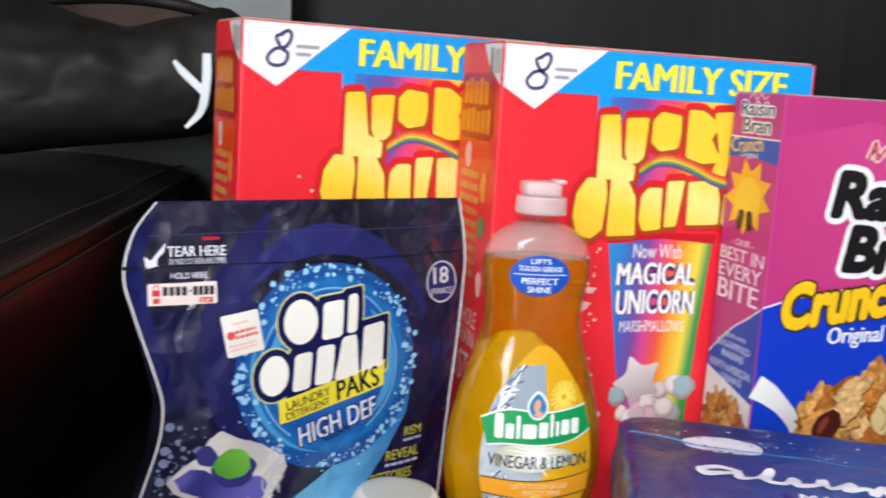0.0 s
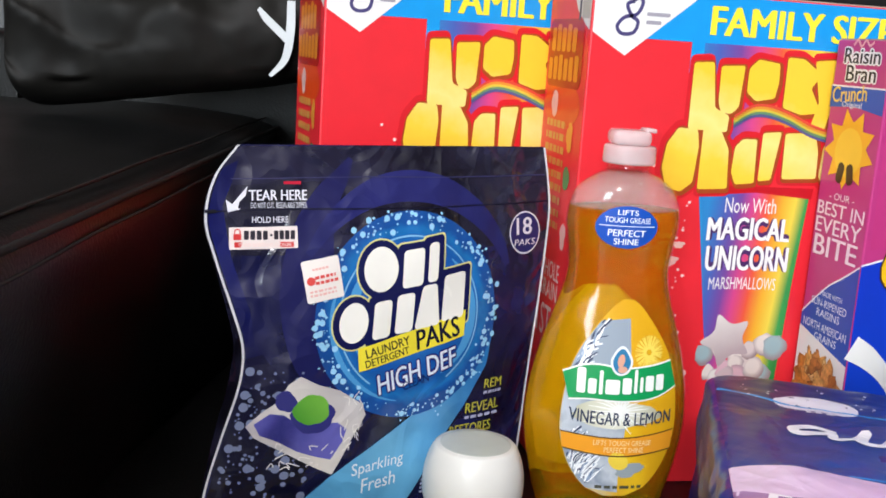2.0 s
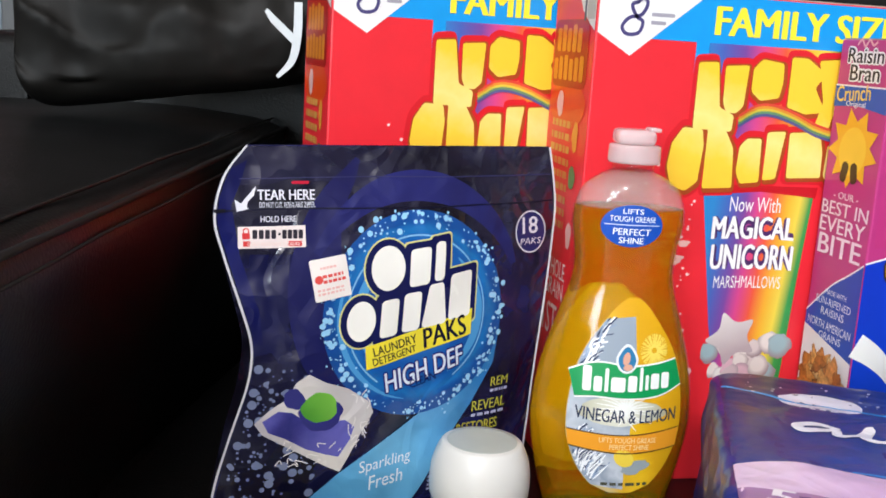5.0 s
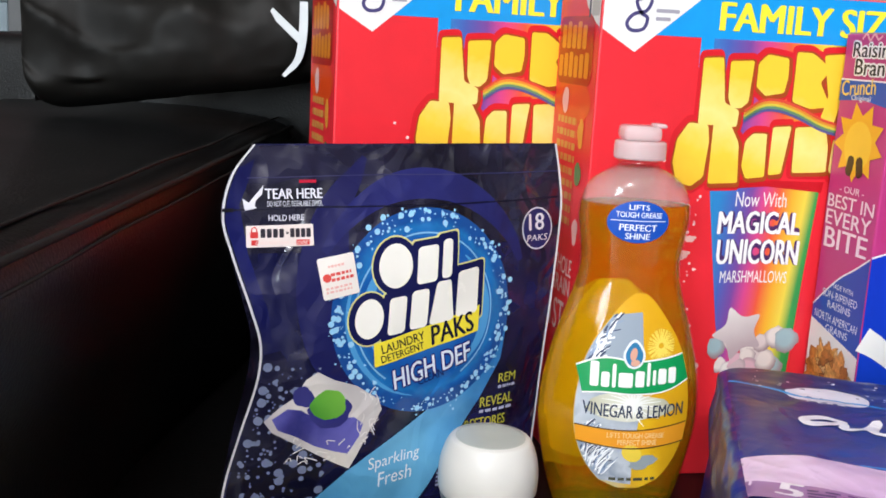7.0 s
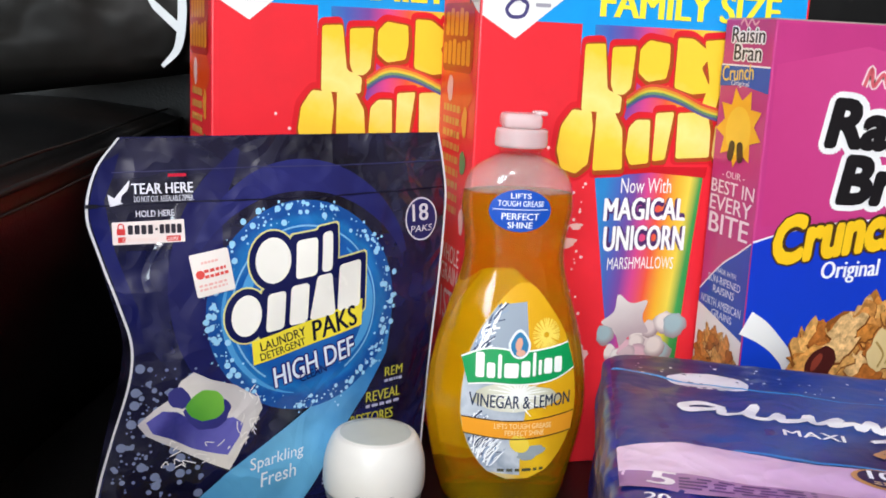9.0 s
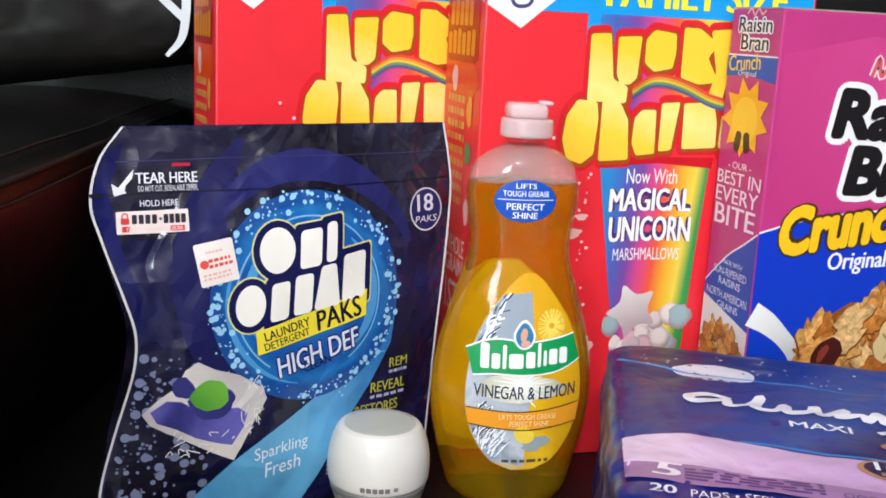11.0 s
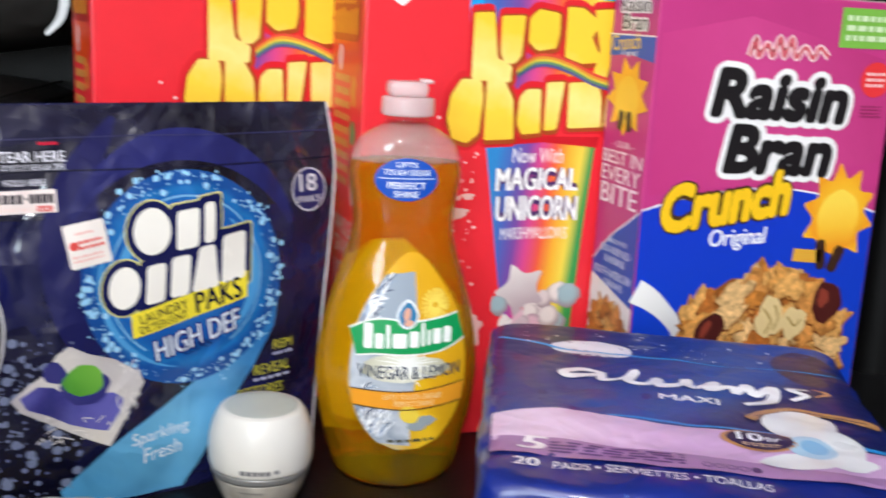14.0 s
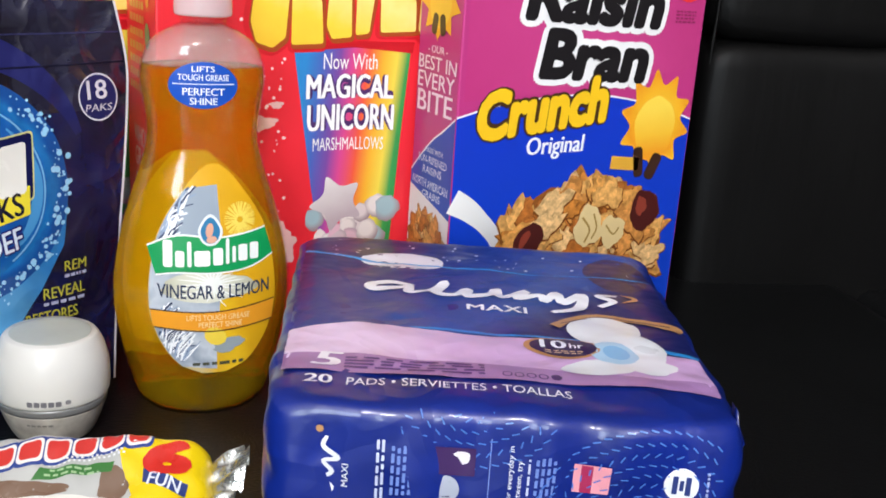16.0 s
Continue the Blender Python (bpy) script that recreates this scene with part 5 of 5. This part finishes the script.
    pink = ramp_ink("lilac_film", [(0, "F0DCF0"), (0.4, "E6CCEA"), (0.7, "DCBCE2"), (1, "CCA6D6")], (0, -0.135, 0), (0.12, -0.17, 0), rough=0.34, coat=0.12, mottle=0.4)
    printed("lilac_cloud", [(5, 141), (28, 133), (52, 130), (75, 135), (100, 136), (130, 138), (172, 148), (173, 176), (90, 172), (5, 168)], top, 3, pink, t, F)
    printed("cloud_edge", stroke([(60, 131, 1.6), (90, 133, 1.8), (130, 135, 2.6), (150, 138, 3.6), (173, 146, 4.2)], 2), top, 3.4, ink("2A8CD8", 0.34, 0.12), t, F)
    printed("mauve_band", [(5, 166), (40, 163), (100, 166), (173, 172), (173, 180), (100, 179), (5, 180)], top, 4, ink("A47CB0", 0.34, 0.12), t, F)
    script = [(60, 78, 2.7), (50, 75, 4.7), (41, 82, 5.4), (43, 88, 5.4), (52, 84, 4.7), (58, 80, 4.1), (58, 90, 4.7), (66, 86, 2.7), (74, 71, 4.1), (70, 88, 5.4), (78, 90, 3.4), (84, 79, 4.7), (84, 90, 5.1), (94, 84, 4.1), (97, 77, 4.6), (99, 88, 3.4), (110, 79, 4.9), (106, 88, 5.4), (116, 84, 4.1), (118, 90, 4.1), (124, 80, 4.3), (126, 90, 4.9), (136, 78, 4.3), (132, 96, 5.4), (120, 103, 3.2)]
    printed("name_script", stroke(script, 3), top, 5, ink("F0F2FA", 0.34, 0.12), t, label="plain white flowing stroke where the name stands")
    printed("name_script", stroke([(152, 76, 2), (143, 78, 3.6), (149, 85, 4), (142, 92, 3)], 3), top, 5, ink("F0F2FA", 0.34, 0.12), t)
    printed("moon_mark", stroke([(154, 74, 0.6), (160, 79, 3), (153, 87, 0.8)], 2), top, 5, ink("D8A06A", 0.34, 0.12), t)
    flip = lambda m: ([(x, -y) for x, y in m[0]], [tuple(reversed(f)) for f in m[1]])
    printed("lettering", flip(words("MAXI", 83, -106.5, 109, -99.5, bold=0.02)), top, 5, ink("F0F2FA", 0.34, 0.12), t)
    white = ink("E8EAF6", 0.34, 0.12)
    printed("lettering", [flip(words("20", 24, -189.5, 34, -183.5, bold=0.03)), flip(words("PADS \u2022 SERVIETTES \u2022 TOALLAS", 39, -190.5, 118, -184.5, bold=0.004))], top, 5, white, t)
    printed("lettering", flip(words("5", 25.5, -176, 36, -163.5, bold=0.04, shear=0.15)), top, 6, ink("F6EEF8", 0.34, 0.12), t)
    printed("small_writing", bars(37, 166.5, 88, 176.5, 4, seed=5), top, 6, ink("5C3E78", 0.34, 0.12), t)
    for k in range(5):
        printed("drop_mark", stroke([(96 + 4.4 * k + 1.6 * math.cos(a / 3), 175 + 1.8 * math.sin(a / 3)) for a in range(20)], 0.5, 1) if k < 4 else [blob(114, 174.6, 2, 2.4)], top, 6, ink("4A3068", 0.34, 0.12), t)
    printed("pad_picture", [blob(139, 124, 15, 17, rot=20, rough=0.05), blob(146, 144, 14, 20, rough=0.08, seed=3), blob(132, 162, 15, 8, rot=-14, rough=0.08, seed=5), blob(152, 160, 9, 7, rough=0.1, seed=7)], top, 6, ink("E6EAF2", 0.28, 0.3), t, F)
    printed("pad_picture", [blob(139, 148, 9, 10, rot=-20, rough=0.06)], top, 7, ink("A8CCE8", 0.28, 0.3), t, F)
    printed("pad_picture", [blob(140, 148, 5, 6, rot=-20)], top, 8, ink("7FB4E0", 0.28, 0.3), t, F)
    printed("gold_ribbon", stroke([(119, 121, 5), (126, 112, 5), (142, 106, 5), (160, 110, 6), (173, 118, 7)], 5), top, 5.5, ink("B88A5A", 0.34, 0.12), t, F)
    printed("gold_ribbon", stroke([(122, 117, 1), (142, 106.5, 1), (168, 114.5, 1)], 1), top, 6, ink("4A3040", 0.34, 0.12), t, F)
    printed("badge", [blob(119, 145, 15, 9.5)], top, 7, ink("C08A58", 0.34, 0.12), t, F)
    printed("badge", [blob(119.5, 145, 13.2, 8.2)], top, 8.5, ink("241C48", 0.34, 0.12), t, F)
    printed("lettering", [flip(words("10", 110.5, -147, 121, -139.5, bold=0.03)), flip(words("hr", 122, -146.6, 127.5, -142, bold=0.02))], top, 10.5, white, t)
    printed("small_writing", bars(112, 148.2, 127, 151, 2, seed=6), top, 9, ink("C8A88A", 0.34, 0.12), t)
    # the end that faces the room
    upward = lambda m, ox, oy: ([(ox - y, oy + x) for x, y in m[0]], m[1])
    printed("name_script", stroke([(x + 3.5, 82 - (85 - v) * 1.35, w * 1.15) for x, v, w in [(32.5, 66, 1), (28, 63, 1.6), (31, 60, 1.6), (32.5, 66, 1.4), (25, 68.5, 1.2), (33, 70, 1.5), (30, 73, 1.2), (33, 75, 1.5), (30, 78, 1.2), (35, 79, 1.5), (30, 82, 1.5), (31, 85, 1.1)]], 1.4), front, 2, white, t)
    printed("moon_mark", [blob(32, 84.5, 1.3, 1.3)], front, 2, ink("B88A5A", 0.34, 0.12), t)
    printed("lettering", upward(words("MAXI", 0, 0, 9, 2.2, bold=0.01), 42, 63), front, 2, white, t)
    turned = lambda q: [[(x0 + (y - y0), y0 + (x - x0)) for x, y in p] for p in q for x0, y0 in [(60, 60)]]
    printed("small_writing", turned(bars(60, 51, 82, 54.5, 2, seed=2)), front, 2, ink("C4CCE8", 0.34, 0.12), t)
    printed("small_writing", turned(bars(62, 56, 80, 64, 4, seed=3)), front, 2, ink("6C84C8", 0.34, 0.12), t)
    printed("lettering", [upward(words("For everyday in", 0, 0, 22, 2.5, bold=0.012), 98.5, 60), upward(words("between, try", 0, 0, 17, 2.5, bold=0.012), 101.6, 60)], front, 2, white, t)
    printed("small_writing", turned(bars(60, 102.6, 78, 104, 1, seed=5)), front, 2, ink("C4CCE8", 0.34, 0.12), t)
    printed("small_writing", turned(bars(60, 105, 79, 113, 4, seed=6)), front, 2, ink("6C84C8", 0.34, 0.12), t)
    printed("product_picture", [rrect(67, 70, 85, 80, 0.5)], front, 2, ink("3A1C56", 0.34, 0.12), t)
    printed("product_picture", [rrect(76, 70.5, 82, 75, 0.5)], front, 3, ink("2C7CB4", 0.34, 0.12), t)
    printed("product_picture", [blob(80, 76.5, 3.2, 2.4, rough=0.1)], front, 4, ink("E4DCE8", 0.34, 0.12), t)
    printed("product_picture", stroke([(71.5, 78, 0.5), (70, 75.5, 1.2), (72, 73, 0.5)], 1), front, 4, ink("D8CCE0", 0.34, 0.12), t)
    printed("seal_badge", [blob(75.5, 64.5, 4.6, 5.0)], front, 4, ink("A9AEBE", 0.34, 0.12), t)
    printed("lettering", upward(words("10X", 0, 0, 6.2, 3.0, bold=0.02), 77, 61.4), front, 5, ink("34365A", 0.34, 0.12), t)
    printed("fold_line", stroke([(90, 84), (90, 58)], 0.3), front, 2, ink("7C92D0", 0.34, 0.12), t)
    printed("product_picture", [rrect(118.5, 66, 131, 77, 0.5)], front, 2, ink("E89AA6", 0.34, 0.12), t)
    printed("product_picture", [rrect(121, 66, 125, 77, 0.5)], front, 3, ink("A82A56", 0.34, 0.12), t)
    printed("round_mark", [blob(155.5, 71.5, 5.8, 6.4)], front, 2, ink("ECEEF6", 0.34, 0.12), t)
    printed("round_mark", [rrect(152.4, 68, 154.2, 75, 0.4), rrect(154.8, 69.5, 156.2, 73.5, 0.4), rrect(156.8, 68, 158.6, 75, 0.4)], front, 7, ink("2A3A78", 0.34, 0.12), t)
    printed("small_writing", turned(bars(66, 163.5, 77, 165, 1, seed=9)), front, 2, ink("9CA8D4", 0.34, 0.12), t)
    dashes = []
    for cx, cy, r0, r1, a0, a1 in ((84, 104, 14, 34, 195, 330), (146, 50, 16, 42, 20, 165)):
        r = r0
        while r < r1:
            a = a0
            while a < a1:
                x, z = cx + r * math.cos(radians(a)), cy + r * math.sin(radians(a))
                if 40 < z < 92 and 14 < x < 168:
                    dashes.append(rrect(x - 1.35, z - 0.26, x + 1.35, z + 0.26, 0.2, rot=a + 90 + 40 * math.sin(r)))
                a += 230 / r
            r += 4.2
    printed("dash_print", dashes, front, 2, ink("4A74C4", 0.34, 0.12), t)
    # gathered film at the end folds
    for k, (u, v, l) in enumerate(((PW - 0.003, 0.086, 0.006), (PW - 0.003, 0.060, 0.004))):
        part("film_fold", sheet(lambda a, b: Vector((u + l * a * (1 - abs(2 * b - 1)), -PD + 0.012 + 0.004 * math.sin(a * 9), v - 0.02 + 0.03 * b)), 6, 8), BLUE_FILM, t, smooth=True)
    return t


pads_package()

# ---- the candy bag ----
def candy_bag():
    t = thing("candy_bag", pose(-0.013, -0.131, SEAT, 0, 0, -18), "yellow and silver bag of candy bars with crimped foil end", "candy bag")
    X0, X1, D = -0.185, 0.009, 0.050
    prof = [(0, 0.001), (0.003, 0.013), (0.008, 0.0248), (0.012, 0.0262), (0.018, 0.0226), (0.033, 0.0120), (0.044, 0.0045), (0.050, 0.001)]

    def height(u, w):
        x = min(0.999, abs((2 * u - X0 - X1) / (X1 - X0)))
        end = max(0.0, 1 - x**12) ** 0.5
        dent = 0.0022 * noise.noise(Vector((u * 55, w * 70, 3))) + 0.0012 * noise.noise(Vector((u * 150, w * 120, 8)))
        return 0.0008 + curve_at(prof, w) * (0.25 + 0.75 * end) + dent * min(1, curve_at(prof, w) / 0.01)

    part("wrapper", sheet(lambda a, b: Vector((X0 + (X1 - X0) * a, -D * b, height(X0 + (X1 - X0) * a, D * b))), 110, 44), YELLOW_FILM, t, "yellow plastic film", smooth=True)
    part("wrapper_underside", sheet(lambda a, b: Vector((X0 + (X1 - X0) * a, -D * b, 0.0004)), 6, 4), FOIL, t)

    def top(u, w, k):
        return Vector((u, -w, height(u, w) + 0.0004 + k))

    def crimp(a, b):
        w = 0.006 + 0.036 * b
        return Vector((0.0075 + (0.013 + 0.004 * math.sin(b * 5)) * a, -w - 0.002 * a, max(0.0006, curve_at(prof, w) * (0.45 + 0.45 * a) + (0.0022 * math.sin(b * 30) + 0.0018 * math.sin(b * 11 + a * 4)) * (0.35 + a))))

    part("crimped_end", sheet(crimp, 10, 70), FOIL, t, "crumpled silver foil end")
    F = 3.0
    g4 = lambda c: ink(c, 0.28, 0.3)
    printed("silver_field", poly((-180, 6), (-24, 6), (-31, 16), (-29, 23), (-24, 34), (-30, 46), (-180, 46)), top, 1, g4("BDBCB8"), t, F)
    rows = [(-93 + 11.0 * k, 21.4 - 1.75 * k) for k in range(7)]
    for k, c, g in ((2, "27408C", 2.0), (3, "F4EDE8", 1.0), (4, "D83A34", 0.0)):
        each("name_block", [rrect(x - g, y - 3.5 - g, x + 8.6 + g, y + 3.5 + g, 2.2, rot=-9, shear=-0.2) for x, y in rows], top, k, g4(c), t, F)
    printed("check_print", [rrect(-60 + 2.0 * i + (j % 2), 20.5 - 0.22 * i + 1.2 * j, -59 + 2.0 * i + (j % 2), 21.3 - 0.22 * i + 1.2 * j, 0.2) for i in range(16) for j in range(2)], top, 2, g4("ECECEC"), t)
    printed("green_strip", poly((-62, 23.4), (-32, 21.6), (-33, 25.6), (-65, 28)), top, 2, g4("3E7A3A"), t, F)
    printed("small_writing", bars(-58, 23.2, -40, 24.8, 1, seed=3) + bars(-60, 25.2, -38, 26.8, 1, seed=4), top, 3, g4("A8C898"), t)
    printed("bar_picture", [blob(-78, 31, 30, 3.2, rough=0.06), blob(-32, 30, 6, 7, rough=0.15, seed=4)], top, 1.5, g4("7E6250"), t, F)
    printed("bar_picture", [blob(-62, 36, 34, 2.6, rough=0.05, seed=7)], top, 2, g4("E2DED6"), t, F)
    flip = lambda m: ([(x, -y) for x, y in m[0]], [tuple(reversed(f)) for f in m[1]])
    printed("lettering", flip(words("6", -20, -26.5, 1, -11.5, bold=0.06, shear=0.25, rot=-4)), top, 4, g4("D42A20"), t, F)
    printed("fun_strip", poly((-20, 23.6), (-1, 29.2), (-2, 34.4), (-20, 28.6)), top, 3, g4("2A3A78"), t, F)
    printed("lettering", flip(words("FUN", -18, -31.6, -4, -26.4, bold=0.02, rot=-15)), top, 4, g4("E8ECF4"), t)
    return t


candy_bag()

# ---- the black bag on the sofa arm ----
def tote_bag():
    t = thing("tote_bag", pose(0, 0, SEAT, 0, 0, TURN), "black coated bag with white lettering, slumped on the sofa arm", "bag")

    def body(u, v):
        """u round the girth, v along the length."""
        a = 2 * math.pi * u
        x = -0.392 + 0.224 * v
        end = max(0.02, 1 - abs(2 * v - 1) ** (16 if v < 0.5 else 7)) ** 0.5
        c, s = math.cos(a), math.sin(a)
        k = (abs(c) ** 3.4 + abs(s) ** 3.4) ** (-1 / 3.4)
        y = 0.170 - 0.045 * (1 - v) + 0.068 * c * k * end
        z = 0.245 + 0.053 * s * k * end + 0.006 * v + 0.030 * v * max(0, -s)
        q = Vector((x * 13, y * 13, z * 15))
        slack = max(0, 1 - v * 2.2)
        d = 0.010 * noise.noise(q) + 0.005 * noise.noise(q * 2.7) + 0.0006 * noise.noise(q * 8)
        fold = 1 - abs(2 * (((v * 0.9 + 0.5 * s) * 2.3) % 1) - 1)
        d += slack * (0.010 * fold ** 3 - 0.003) * (1 if s > -0.6 else 0)
        sag = 0.006 * math.sin(v * 7 + 1) * max(0, s)
        z = z + d * (1 if s > -0.5 else 0.15) + sag
        return Vector((x + d * 0.3, y + d * c, max(z, 0.1895)))

    part("bag_body", sheet(body, 80, 90, wrap=True), BLACK_CLOTH, t, smooth=True)
    part("bag_end", sheet(lambda u, v: Vector((-0.392 - 0.003 * v, 0.125 + (u - 0.5) * 0.05, 0.20 + 0.09 * v)), 4, 4), BLACK_CLOTH, t)
    printed("white_letter", stroke([(-219, 271, 5), (-197, 252, 5.5)], 5), lambda u, v, k: Vector((u, 0.094, v)), 1, ink("C9CCCE"), t)
    printed("white_letter", stroke([(-196, 278, 5.5), (-196, 258, 6), (-199, 240, 5), (-209, 228, 2.5)], 6), lambda u, v, k: Vector((u, 0.0935, v)), 1, ink("C9CCCE"), t)
    loop = [(-0.37 + 0.17 * k / 24, 0.15 + 0.02 * math.sin(k / 4), 0.302 + 0.012 * math.sin(math.pi * k / 24) ** 0.5) for k in range(25)]
    cu = seam("handle", loop, 0.0045, BLACK_CLOTH)
    cu.parent = t
    return t


tote_bag()

# ---- what is seen past the sofa ----
pale = material("pale_grey_paint", (0.22, 0.23, 0.235), rough=0.5, grain=0.15, scale=9)
cab = thing("storage_cabinet", pose(0, 0, 0, 0, 0, TURN) @ pose(-0.441, 0.9, 0), "pale grey storage cabinet standing behind the sofa", "cabinet")
part("cabinet_body", slab(0, 0.152, 0, 0.3, 0, 0.98, 0.004), pale, cab)
part("cabinet_top", slab(-0.004, 0.156, -0.004, 0.304, 0.9805, 1.0, 0.003), pale, cab)
SHELF = material("shaded_grey_shelf", (0.13, 0.135, 0.14), rough=0.6, grain=0.2, scale=9)
shelf = thing("wall_shelf_unit", pose(0, 0, 0, 0, 0, TURN) @ pose(-0.941, 0.5, 0), "grey shelf unit with stacked boxes beyond the sofa", "shelf")
for x in (0.0, 0.30):
    part("shelf_side", slab(x, x + 0.018, 0, 0.25, 0, 1.1, 0.002), SHELF, shelf)
for z in (0.2, 0.5, 0.62, 0.8, 1.08):
    part("shelf_board", slab(0.0185, 0.2995, 0, 0.25, z, z + 0.018, 0.002), SHELF, shelf)
for z, c, n in ((0.518, "5A6E88", "blue"), (0.638, "7A8890", "grey"), (0.818, "7A2228", "red")):
    b = thing("storage_box", pose(0, 0, 0, 0, 0, TURN) @ pose(-0.941, 0.5, 0) @ pose(0.093, 0.012, z), n + " carton standing on a grey shelf", "box")
    part("box_body", slab(0, 0.2, 0, 0.18, 0, 0.085, 0.002), ink(c), b)
    part("box_lid", slab(-0.002, 0.202, -0.002, 0.182, 0.0855, 0.095, 0.002), ink(c), b)
